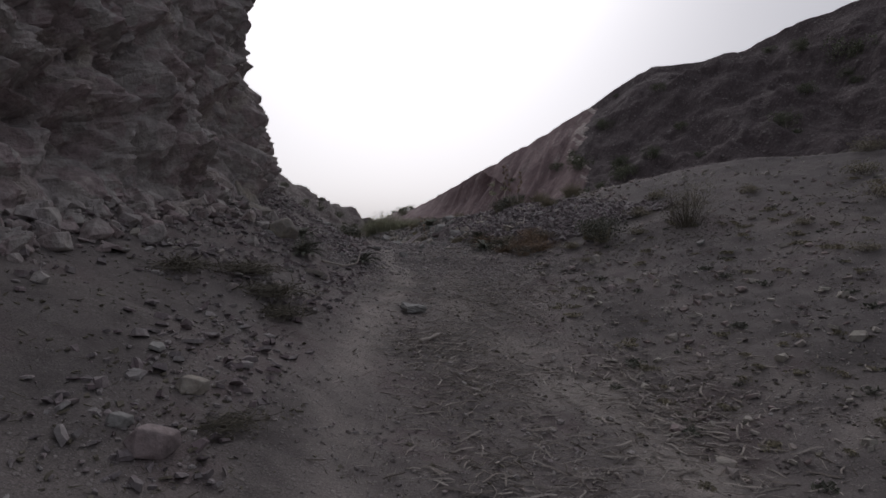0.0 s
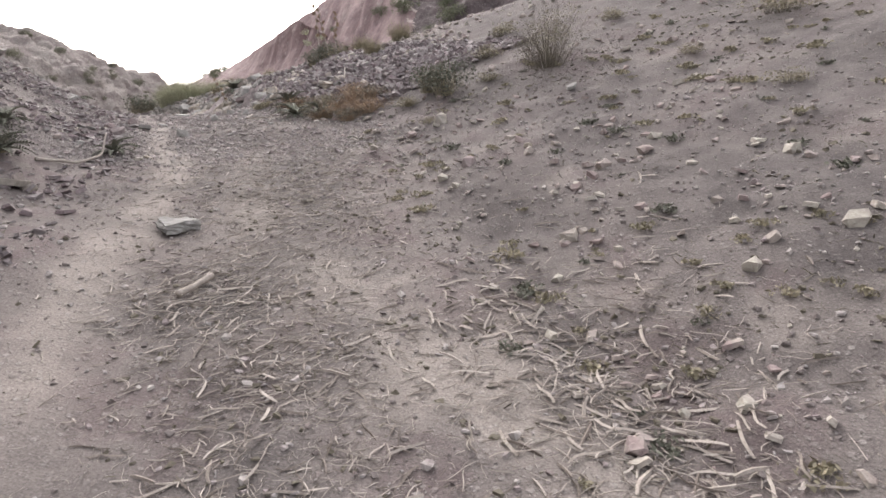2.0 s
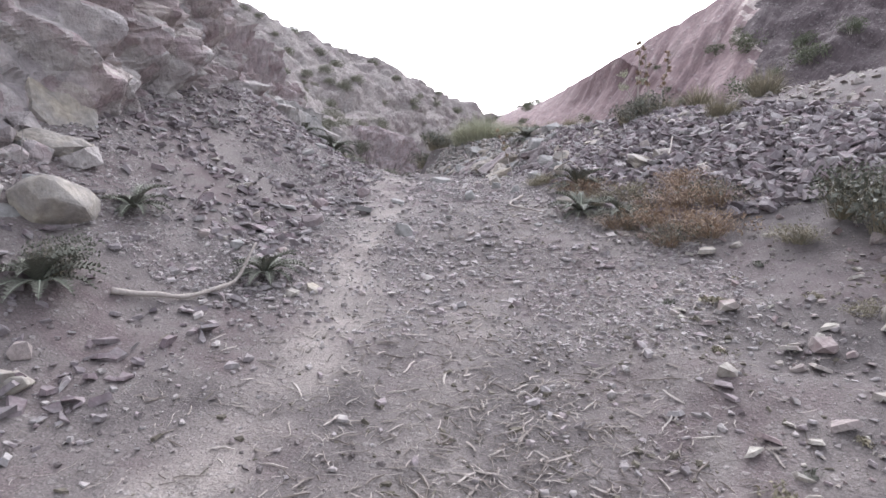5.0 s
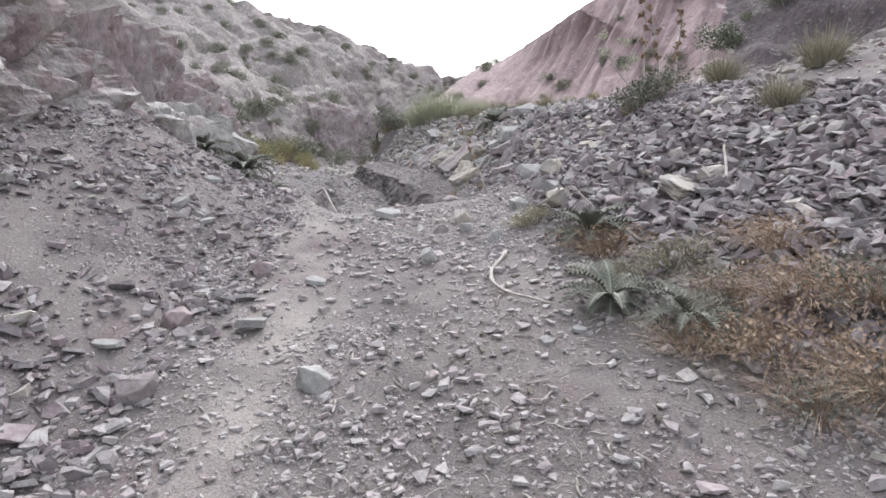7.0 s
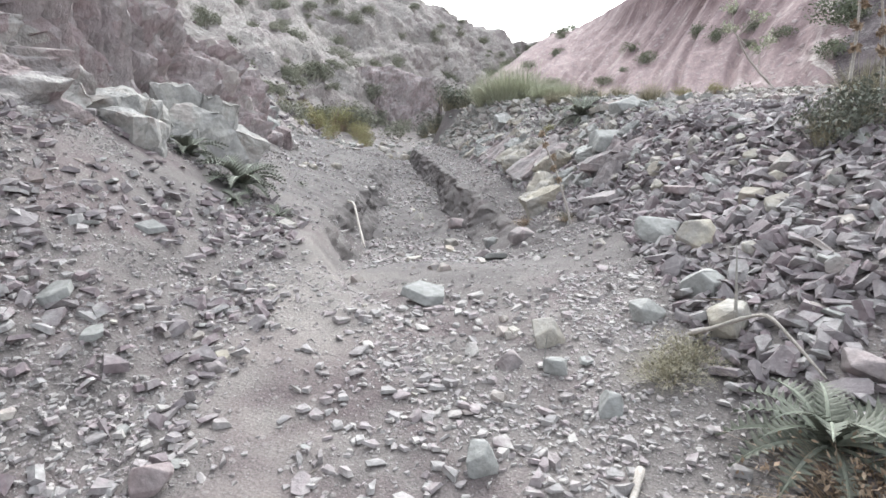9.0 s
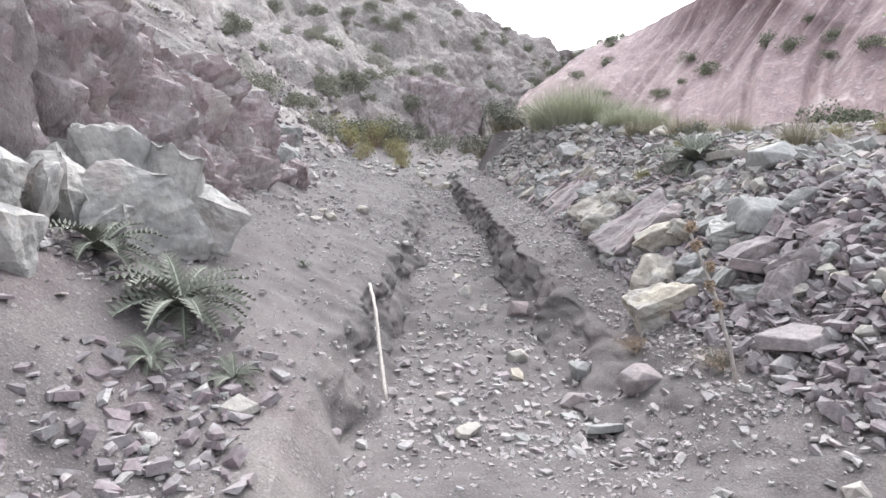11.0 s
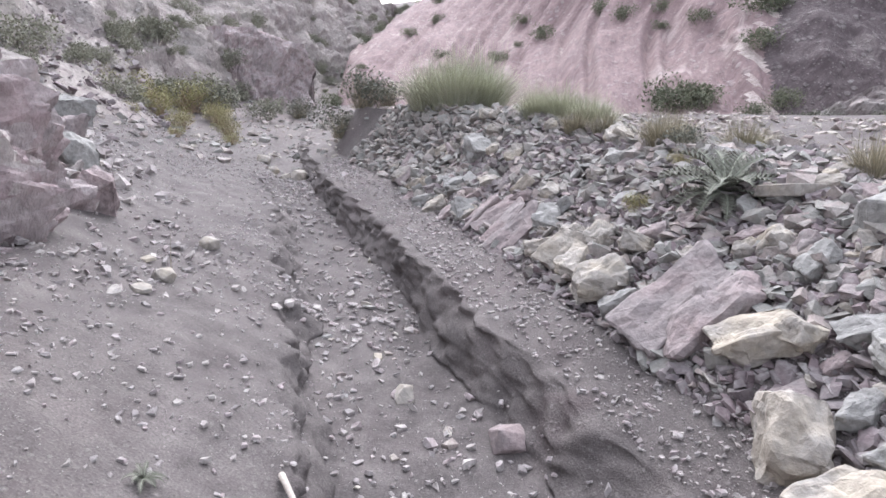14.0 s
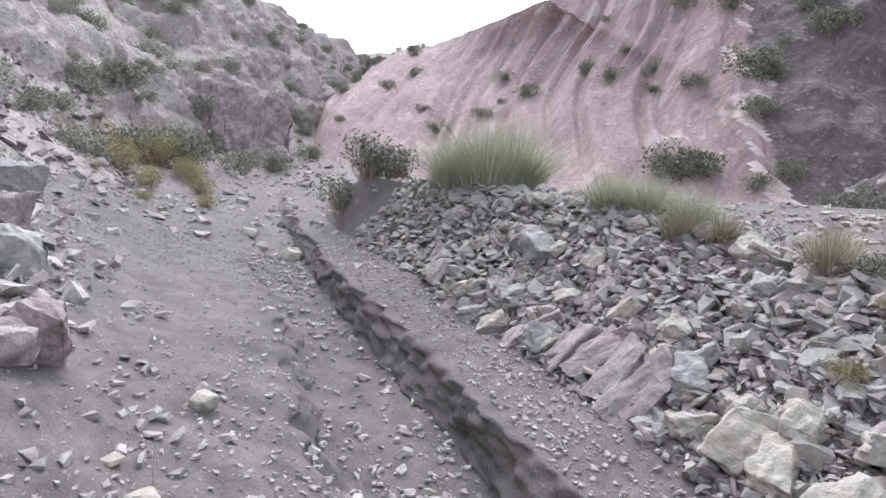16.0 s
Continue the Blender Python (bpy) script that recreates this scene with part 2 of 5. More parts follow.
THISTLE = material("thistle_leaf", [(0.0836, 0.0886, 0.0689), (0.134, 0.139, 0.112), (0.212, 0.205, 0.175)], 12.0, 0.7, 0.2, 60.0, island=0.35, obj=0.25)
DRY = material("dry_straw", [(0.20, 0.14, 0.098), (0.30, 0.222, 0.16), (0.42, 0.345, 0.265)], 10.0, 0.85, 0.0, 60.0, island=0.5, obj=0.2)
GREEN_GRASS = material("green_grass", [(0.242, 0.259, 0.174), (0.363, 0.374, 0.268), (0.462, 0.451, 0.376)], 3.0, 0.8, 0.0, 60.0, island=0.5, obj=0.2)
YELLOW_LEAF = material("yellow_green_leaf", [(0.20, 0.195, 0.095), (0.27, 0.255, 0.13), (0.33, 0.31, 0.17)], 2.0, 0.85, 0.0, 40.0, island=0.4, obj=0.4)
SHRUB = material("dark_shrub_leaf", [(0.0938, 0.106, 0.075), (0.144, 0.156, 0.106), (0.2, 0.206, 0.144)], 2.0, 0.8, 0.0, 20.0, island=0.5, obj=0.3)
# SHRUB made lighter and greyer: distance haze put into the leaf colour
HAZE_SHRUB = material("hazed_shrub_leaf", [(0.156, 0.162, 0.126), (0.216, 0.216, 0.168), (0.282, 0.278, 0.216)], 2.0, 0.85, 0.0, 20.0, island=0.5, obj=0.3)
WEED = material("grey_weed", [(0.172, 0.161, 0.115), (0.265, 0.241, 0.178), (0.356, 0.316, 0.23)], 6.0, 0.85, 0.0, 60.0, island=0.5, obj=0.3)


# ---- mesh helpers ----
def mesh_of(name, verts, faces, mat, smooth=False):
    me = bpy.data.meshes.new(name)
    me.from_pydata([tuple(v) for v in np.asarray(verts).tolist()], [], [tuple(f) for f in (faces.tolist() if isinstance(faces, np.ndarray) else faces)])
    me.materials.append(mat)
    if smooth:
        me.polygons.foreach_set("use_smooth", np.ones(len(me.polygons), bool))
    me.update()
    return me


def grid_faces(rows, cols):
    a = np.arange(rows * cols).reshape(rows, cols)
    return np.stack([a[:-1, :-1], a[:-1, 1:], a[1:, 1:], a[1:, :-1]], -1).reshape(-1, 4)


def part(name, mesh, parent, label="", m=None):
    ob = new(name, mesh)
    ob.parent = parent
    if m is not None:
        ob.matrix_basis = m
    return tagged(ob, label)


# ---- the lie of the land: lines along the canyon, from its left flank to its right ----
Y = [-10, 0, 4, 6.5, 8.5, 11, 13, 14.2, 15.5, 17.5, 19.5, 21.7, 24, 27, 32, 40, 60, 110]
LINES = {
    "cliff_foot": ([-5.5, -4.3, -3.5, -3.2, -3.15, -3.3, -3.5, -3.6, -3.75, -4.3, -5.2, -6.4, -7.8, -9.5, -12, -16, -22, -30],
                   [1.2, 1.5, 1.6, 1.9, 2.1, 2.45, 2.7, 2.6, 2.15, 1.85, 1.75, 1.7, 1.7, 1.6, 1.3, 1.0, 1.0, 1.0]),
    "path_left": ([-1.6, -1.3, -1.3, -1.4, -1.4, -1.6, -1.9, -2.45, -2.8, -3.7, -4.6, -5.4, -6.4, -7.4, -9, -11, -15, -20],
                  [-0.9, 0.2, 0.68, 0.95, 1.16, 1.48, 1.66, 1.74, 1.75, 1.55, 1.42, 1.25, 1.05, 0.85, 0.35, 0, -0.2, -0.2]),
    "gully_lip": ([-0.6, -0.6, -0.5, -0.4, -0.4, -0.6, -0.9, -1.98, -2.38, -2.95, -3.5, -4.3, -5.1, -5.9, -7.4, -9, -13, -18],
                  [-0.95, -0.02, 0.32, 0.72, 0.98, 1.36, 1.56, 1.66, 1.6, 1.3, 1.1, 1.05, 0.92, 0.7, 0.15, -0.4, -0.6, -0.6]),
    "bed_left": ([-0.2, -0.2, -0.1, 0, 0, -0.3, -0.6, -1.8, -2.2, -2.8, -3.3, -4.05, -4.8, -5.65, -7.15, -8.8, -12.8, -17.8],
                 [-0.95, -0.02, 0.3, 0.7, 0.96, 1.34, 1.53, 1.47, 1.2, 0.85, 0.77, 0.75, 0.72, 0.5, 0, -0.5, -0.7, -0.7]),
    "bed_right": ([0.3, 0.2, 0.3, 0.5, 0.5, 0.1, -0.3, -0.5, -0.85, -1.5, -2.36, -3.15, -4.22, -5.15, -6.6, -8.3, -12.2, -17.2],
                  [-0.95, -0.02, 0.3, 0.7, 0.96, 1.34, 1.52, 1.58, 1.2, 0.84, 0.78, 0.76, 0.72, 0.5, 0, -0.5, -0.7, -0.7]),
    "ledge_edge": ([0.9, 0.8, 0.8, 0.9, 0.9, 0.5, 0, -0.1, -0.35, -1.17, -2.2, -3.0, -4.1, -5.02, -6.4, -8, -11.8, -16.8],
                   [-0.95, -0.02, 0.3, 0.7, 0.98, 1.38, 1.53, 1.6, 1.42, 1.14, 1.2, 1.1, 1.08, 0.8, 0.2, -0.4, -0.6, -0.6]),
    "wall_foot": ([1.6, 1.6, 1.7, 1.7, 1.6, 1.2, 0.45, 0.25, 0.05, -0.75, -1.5, -2.3, -3.3, -4.58, -5.9, -7.5, -11.4, -16.4],
                  [-0.95, -0.02, 0.28, 0.72, 1.12, 1.45, 1.6, 1.72, 1.6, 1.38, 1.3, 1.2, 1.15, 0.95, 0.3, -0.3, -0.5, -0.5]),
    "crest": ([5, 4.5, 4.2, 4, 3.6, 2.9, 1.9, 1.6, 1.2, 0.45, -0.1, -0.7, -1.8, -4.2, -4.7, -6.2, -10, -15],
              [0, 0.7, 1.1, 1.35, 1.6, 2.0, 2.15, 2.3, 2.35, 2.25, 2.25, 2.2, 2.05, 1.8, 0.6, -0.1, -0.2, -0.2]),
    "bench": ([9, 9, 9, 9, 8.5, 7, 5.5, 5, 4.5, 4, 3.5, 3, 2.2, 1.2, 0, -2, -6, -11],
              [1.5, 2, 2.4, 2.7, 2.9, 3.1, 3.2, 3.1, 3.0, 2.7, 2.5, 2.4, 2.2, 1.6, 0.4, -0.2, -0.2, -0.2]),
}
FINE_Y = np.arange(-10, 110.01, 0.1)


def smoothed(values, reach=0.5):
    line = np.interp(FINE_Y, Y, values)
    k = max(1, int(reach / 0.1))
    w = np.hanning(2 * k + 3)[1:-1]
    return np.convolve(np.pad(line, (k, k), "edge"), w / w.sum(), "valid")


SMOOTH = {k: (smoothed(x), smoothed(z)) for k, (x, z) in LINES.items()}


def section(y):
    """The places (x, z) of all lines at y, one column a line, with an outer flank on either side."""
    y = np.atleast_1d(np.asarray(y, float))
    xs = [np.interp(y, FINE_Y, a) for a, _ in SMOOTH.values()]
    zs = [np.interp(y, FINE_Y, b) for _, b in SMOOTH.values()]
    ragged = np.clip((y - 14) / 1.5, 0, 1) * np.clip((40 - y) / 10, 0, 1)
    xs[2] = xs[2] + ragged * (0.10 * vnoise(y * 1.7, y * 0, s=40) + 0.05 * vnoise(y * 6, y * 0, s=41))
    xs[3] = xs[3] + ragged * 0.10 * vnoise(y * 2.3, y * 0, s=42)
    xs[4] = xs[4] + ragged * 0.05 * vnoise(y * 3.3, y * 0, s=43)
    xs[5] = xs[5] + ragged * (0.05 * vnoise(y * 2.1, y * 0, s=44) + 0.035 * vnoise(y * 8, y * 0, s=45))
    xs = [xs[0] - 22] + xs + [xs[-1] + 34]
    zs = [zs[0] + 2.0] + zs + [zs[-1] + np.interp(y, [0, 25, 40], [3.0, 1.0, 0.0])]
    return np.array(xs).T, np.array(zs).T


def ground_height(x, y):
    """The ground's height, without its fine roughness, at many places."""
    x, y = np.atleast_1d(np.asarray(x, float)), np.atleast_1d(np.asarray(y, float))
    xs, zs = section(y)
    i = np.clip((xs[:, :] <= x[:, None]).sum(1) - 1, 0, xs.shape[1] - 2)
    r = np.arange(len(x))
    f = np.clip((x - xs[r, i]) / np.maximum(xs[r, i + 1] - xs[r, i], 1e-3), 0, 1)
    return zs[r, i] * (1 - f) + zs[r, i + 1] * f + roughness(x, y)


def roughness(x, y):
    near = np.clip((60 - y) / 30, 0.3, 1)
    slope = np.clip((x - 1.0) / 0.6, 0, 1) * np.clip((11 - y) / 2, 0, 1)
    tread = np.clip((y - 14) / 2, 0, 1) * np.clip((40 - y) / 10, 0, 1)
    return 0.012 * tread * fbm(x * 3.1, y * 2.2, octaves=3, s=17) + 0.022 * slope * fbm(x * 2.6, y * 2.6, octaves=4, s=14) + (0.035 * fbm(x * 0.8, y * 0.8, octaves=3, s=3) + 0.011 * fbm(x * 7, y * 7, octaves=3, s=9)) * near


def gz(x, y):
    return float(ground_height(x, y)[0])


def rut_at(x, y):
    """How far a place lies in one of the two worn wheel ruts, 0 to 1."""
    worn = 0.12 * fbm(x * 1.5, y * 0.7, octaves=3, s=71)
    first = np.interp(y, [0, 3.3, 5, 7.5, 9, 12, 14, 16, 18, 24], [-0.3, -0.47, -0.65, -0.6, -0.55, -1.2, -1.6, -2.8, -3.8, -6])
    rut = np.clip(1.2 * np.exp(-((x - first + worn) / np.interp(y, [0, 8, 12, 18], [0.18, 0.2, 0.3, 0.6])) ** 2), 0, 1)
    second = np.interp(y, [2, 3.8, 4.6, 5.2, 6.2, 7, 9, 11], [1.8, 1.25, 1.1, 0.82, 0.5, 0.25, 0.2, 0.3])
    return np.maximum(rut * np.interp(y, [4, 8], [0.65, 1.0]), np.clip(1.3 * np.exp(-((x - second + worn) / 0.22) ** 2), 0, 1) * np.clip((11 - y) / 4, 0, 1))


# ground sheet
def build_ground():
    cols = [12, 26, 30, 22, 24, 26, 20, 46, 44, 60]
    ys = np.concatenate([np.linspace(-10, 1, 40, endpoint=False), np.arange(1, 26, 0.05), np.linspace(26, 40, 80, endpoint=False), np.linspace(40, 110, 60)])
    xs, zs = section(ys)
    px, pz = [], []
    for i, c in enumerate(cols):
        for f in np.arange(c) / c:
            px.append(xs[:, i] * (1 - f) + xs[:, i + 1] * f)
            pz.append(zs[:, i] * (1 - f) + zs[:, i + 1] * f)
    px.append(xs[:, -1]), pz.append(zs[:, -1])
    px, pz = np.array(px).T, np.array(pz).T
    for seg in (3, 5):
        c0, c1 = sum(cols[:seg]) + 1, sum(cols[: seg + 1]) + 1
        yy = np.repeat(ys[:, None], c1 - c0, 1)
        deep = np.clip((yy - 14.5) / 1.5, 0, 1) * np.clip((40 - yy) / 10, 0, 1)
        lumps = cubes((yy * 3.4).ravel(), (pz[:, c0:c1] * 6).ravel(), (px[:, c0:c1] * 2).ravel(), 60 + seg).reshape(yy.shape)
        px[:, c0:c1] += (-1 if seg == 5 else 1) * deep * (0.13 * (np.clip(lumps, -0.1, 0.5) - 0.2) + 0.03 * fbm(yy * 9, pz[:, c0:c1] * 14, octaves=3, s=60 + seg))
    py = np.repeat(ys[:, None], px.shape[1], 1)
    pz = pz + roughness(px.ravel(), py.ravel()).reshape(px.shape)
    rows, colsn = px.shape
    verts = np.stack([px, py, pz], -1).reshape(-1, 3)
    faces = grid_faces(rows, colsn)
    # skirt to the horizon
    rim = [0, colsn - 1, rows * colsn - 1, (rows - 1) * colsn]
    n = len(verts)
    far = np.array([[-2500, -2500, -6], [2500, -2500, -6], [2500, 2500, -6], [-2500, 2500, -6]], float)
    verts = np.concatenate([verts, far])
    front = list(range(colsn))
    back = list(range((rows - 1) * colsn, rows * colsn))
    left = [r * colsn for r in range(rows)]
    right = [r * colsn + colsn - 1 for r in range(rows)]
    faces = faces.tolist() + [front[::-1] + [n, n + 1], back + [n + 2, n + 3], left + [n + 3, n], right[::-1] + [n + 1, n + 2]]
    me = mesh_of("ground", verts, faces, SOIL, True)
    x, y = verts[:, 0], verts[:, 1]
    rut = rut_at(x, y)
    crust = np.clip(fbm(x * 2.6, y * 2.6, octaves=5, s=72) * 1.9 - 0.4, 0, 1) * np.clip((x + 0.4) / 1.2, 0, 1) * np.clip((9 - y) / 3, 0, 1)
    dust = np.clip(rut * np.interp(y, [9, 12, 16], [1, 0.9, 0.25]) * (0.75 + 0.5 * fbm(x * 3, y * 3, octaves=3, s=73)) + 0.2 * fbm(x * 0.9, y * 0.9, s=70) + 0.7 * crust, 0, 1)
    at = me.attributes.new("dust", "FLOAT", "POINT")
    at.data.foreach_set("value", dust.astype(np.float32))
    silt = np.clip((y - 14.5) / 3 + 0.5 * fbm(x * 0.7, y * 0.7, octaves=3, s=75), 0, 1) * np.clip((40 - y) / 10, 0, 1)
    silt = silt * np.where(x > np.interp(y, FINE_Y, SMOOTH["bed_right"][0]) + 0.1, 0.75, 1.0)
    litter = np.clip((x - 1.3) / 0.8, 0, 1) * np.clip((13.5 - y) / 2, 0, 1) * np.clip(0.75 + 0.7 * fbm(x * 1.3, y * 1.3, octaves=5, s=76), 0, 1)
    humus = np.clip((-1.3 - x) / 0.5, 0, 1) * np.clip((8 - y) / 3, 0, 1) * np.clip(0.5 + 0.7 * fbm(x * 1.6, y * 1.6, octaves=4, s=74), 0, 1)
    strip = np.interp(y, [2.5, 4.5, 5.8, 6.6, 8, 10], [0.5, 0.25, 0.0, 0.45, 0.55, 0.25])
    chips = np.maximum(np.exp(-((x - strip) / 0.38) ** 2), np.exp(-((x - 1.6) / 0.3) ** 2 - ((y - 4.5) / 0.8) ** 2)) * np.clip((11.5 - y) / 3, 0, 1) * np.clip(0.7 + 0.8 * fbm(x * 2.2, y * 2.2, octaves=4, s=79), 0, 1)
    silt = np.maximum.reduce([silt, litter, humus, 0.75 * chips])
    mouth = np.clip((y - 13.8) / 1.2, 0, 1) * np.clip((x + 2.2) / 0.4, 0, 1) * np.clip((18.5 - y) / 2, 0, 1)
    silt = np.maximum(silt, mouth)
    at = me.attributes.new("silt", "FLOAT", "POINT")
    at.data.foreach_set("value", silt.astype(np.float32))
    return tagged(new("ground", me), "grey-brown stony soil of a dry canyon track", "ground", kind="structure")


ground = build_ground()


# ---- rock faces ----
def rock_face(name, foot, top, rows, cols, mat, depth, cell, label, kind="structure", category="cliff", rough=0.06, dip=None, smooth=False, back=(0, 0, 0), columns=0.0):
    """A cracked face between a foot line and a top line (functions of 0..1), stepping out in blocks."""
    u, v = np.meshgrid(np.linspace(0, 1, cols), np.linspace(0, 1, rows))
    p = foot(u) * (1 - v[..., None]) + top(u) * v[..., None]
    du, dv = np.gradient(p, axis=1), np.gradient(p, axis=0)
    nrm = np.cross(du, dv)
    nrm /= np.maximum(np.linalg.norm(nrm, axis=-1, keepdims=True), 1e-6)
    x, y, z = p[..., 0].ravel(), p[..., 1].ravel(), p[..., 2].ravel()
    if dip:
        q = dip[0] * x + dip[1] * z + 0.35 * fbm(x * 0.08, y * 0.08, z * 0.08, 2, 6)
        along = dip[1] * x - dip[0] * z
        fins = np.abs(vnoise(q * 0.8, along * 0.05, s=52)) + 0.5 * np.abs(vnoise(q * 1.9, along * 0.09, s=54))
        off = depth * (0.9 * vnoise(q * 0.3, along * 0.03, s=51) + 0.75 * fins + 0.22 * vnoise(q * 4.1, along * 0.22, s=53)) + 0.35 * depth * fbm(x * 0.12, y * 0.12, z * 0.12, 3, 31)
        off = off + rough * fbm(q * 1.5, y * 0.5, along * 0.4, 3, 33)
        flank = np.clip((x - 4.5 - 0.25 * (y - 34)) / 7, 0, 1)
        off = off * (1 - 0.75 * flank) + flank * depth * (0.9 * fbm(x * 0.3, y * 0.3, z * 0.3, 5, 35) + 0.5 * np.clip(cubes(x / 2.1, y / 2.1, z / 2.1, 39), -0.1, 0.5) + 0.7)
    else:
        wob = 0.25 * fbm(x * 0.6, y * 0.6, z * 0.6, 2, 5)
        tall = np.clip((y - 14.5) / 1.5, 0, 1) * columns
        zz = z * (1 - 0.5 * tall) + 0.35 * tall * y
        broad = np.clip(cubes((x + wob) / cell[0], (y + wob) / cell[1], zz / cell[2], 11), -0.2, 0.52)
        mid = np.clip(cubes((x + wob) / cell[0] * 2.6, y / cell[1] * 2.6, zz / cell[2] * 2.6, 29), -0.2, 0.5)
        fine = cubes(x / cell[0] * 7.5, y / cell[1] * 7.5, zz / cell[2] * 7.5, 47)
        ragged = 0.5 + 0.5 * np.clip(vnoise(x * 0.5, y * 0.5, z * 0.5, 61) * 2.2 + np.clip(1.2 - 4 * v.ravel(), -0.4, 1.2), -1, 1)
        off = depth * ((1.8 - 0.8 * tall) * (broad - 0.3) + (0.9 + 0.5 * ragged + 0.3 * tall) * (mid - 0.3) + (0.1 + 0.26 * ragged + 0.4 * tall) * (fine - 0.3))
        off = off + depth * 0.5 * fbm(x * 0.25, y * 0.25, z * 0.25, 2, 31) + rough * 0.4 * fbm(x * 5, y * 5, z * 5, 3, 33)
    off = off.reshape(u.shape)
    edge = np.clip(v * 6, 0.25, 1) * (np.clip((1 - v) * 6, 0.3, 1) if dip else 1.0)
    p = p + nrm * (off * edge)[..., None]
    # the land behind the crest: a rough shoulder, then down to the level ground
    away = np.broadcast_to(np.array(back(u[0]) if callable(back) else back, float), (cols, 3))
    behind = []
    for k in range(1, 13):
        q = p[-1] + away * (k / 12) ** 1.5
        q[:, 2] += 0.35 * depth * min(k, 4) / 4 * (fbm(q[:, 0] * 0.5, q[:, 1] * 0.5, octaves=3, s=95) - 0.5)
        behind.append(q)
    rim = behind[-1] + 0.3 * away * (1, 1, 0)
    rim[:, 2] = -7.0
    solid = np.concatenate([p, np.stack(behind + [rim])])
    me = mesh_of(name, solid.reshape(-1, 3), grid_faces(rows + 13, cols), mat, smooth)
    ob = tagged(new(name, me), label, category, kind=kind)
    return ob, p


def polyline(points):
    pts = np.array(points, float)
    d = np.concatenate([[0], np.cumsum(np.linalg.norm(np.diff(pts, axis=0), axis=1))])
    d /= d[-1]
    return lambda u: np.stack([np.interp(u, d, pts[:, k]) for k in range(3)], -1)


west_cliff, west_face = rock_face(
    "cliff_west",
    polyline([(-6, -8, 1.0), (-4.4, 0, 1.2), (-3.7, 4, 1.3), (-3.25, 6.5, 1.5), (-3.05, 8.5, 1.7), (-3.0, 10.5, 2.0), (-3.2, 12, 2.3), (-3.45, 13.2, 2.3), (-3.7, 14.6, 2.1), (-4.1, 16, 1.8), (-4.5, 17.6, 1.6), (-5.05, 19.2, 1.55), (-5.35, 20.1, 1.5), (-6.0, 20.8, 1.4), (-7.5, 21.5, 1.4), (-9.5, 22, 1.4)]),
    polyline([(-8, -8, 7), (-6.2, 0, 7.5), (-5.0, 4, 7.5), (-4.2, 6.5, 7.5), (-3.3, 8.5, 7.3), (-3.05, 10.4, 6.9), (-3.25, 11.2, 5.8), (-3.65, 12.2, 4.6), (-3.85, 13.2, 4.05), (-4.05, 14.4, 3.7), (-4.5, 16, 3.65), (-4.85, 17.4, 3.55), (-5.3, 18.8, 3.2), (-5.75, 19.9, 2.7), (-6.3, 20.6, 2.4), (-7.8, 21.2, 2.2), (-10, 21.8, 2.2)]),
    200, 1000, CLIFF, 0.6, (0.95, 0.9, 0.9), "weathered grey and mauve rock cliff beside the track", columns=1.0,
    back=lambda w: np.stack([np.interp(w, [0, 0.5, 0.62, 1], [-14, -14, -7, -6]), np.interp(w, [0, 1], [-2, 1]), np.interp(w, [0, 0.5, 0.62, 1], [0.3, 0.3, 5.5, 3.5])], -1))
west_cliff.data.materials.append(MAUVE_CLIFF)
west_cliff.data.materials.append(HILL)
_mid = 0.25 * (west_face[:-1, :-1] + west_face[1:, :-1] + west_face[:-1, 1:] + west_face[1:, 1:]).reshape(-1, 3)
_red = (_mid[:, 1] + 0.9 * fbm(_mid[:, 1] * 0.9, _mid[:, 2] * 0.9, octaves=3, s=77)) > 14.9
west_cliff.data.polygons.foreach_set("material_index", np.pad(_red.astype(np.int32), (0, len(west_cliff.data.polygons) - len(_red)), constant_values=2))
east_cliff, east_face = rock_face(
    "cliff_east",
    polyline([(-9.5, 52, -1), (-8.2, 44, -0.9), (-6.5, 40, -0.7), (-3, 37, -0.5), (3, 35, 0), (10, 34, 0), (20, 32, 1), (32, 26, 2), (42, 14, 2)]),
    polyline([(-7, 104, 6.3), (-3, 75, 6.2), (3.2, 56, 8.3), (10.5, 55, 12.1), (18, 55, 16.7), (24, 52, 17.0), (28, 49, 18.7), (34, 44, 20.5), (48, 30, 22)]),
    170, 520, RED_CLIFF, 1.0, (2.5, 5.0, 4.0), "steep red rock mountainside with dipping strata", rough=0.12, dip=(0.85, -0.53), smooth=True, back=(14, 32, -3))
_mid = 0.25 * (east_face[:-1, :-1] + east_face[1:, :-1] + east_face[:-1, 1:] + east_face[1:, 1:]).reshape(-1, 3)
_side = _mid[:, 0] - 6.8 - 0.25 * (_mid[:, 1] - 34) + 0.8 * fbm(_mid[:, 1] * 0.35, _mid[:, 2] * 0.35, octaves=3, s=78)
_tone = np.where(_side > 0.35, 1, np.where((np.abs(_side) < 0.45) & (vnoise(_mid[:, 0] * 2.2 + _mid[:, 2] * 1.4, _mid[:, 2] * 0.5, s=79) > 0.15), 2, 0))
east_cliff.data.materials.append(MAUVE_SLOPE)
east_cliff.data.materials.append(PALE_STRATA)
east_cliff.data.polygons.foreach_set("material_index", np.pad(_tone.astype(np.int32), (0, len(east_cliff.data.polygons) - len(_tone))))
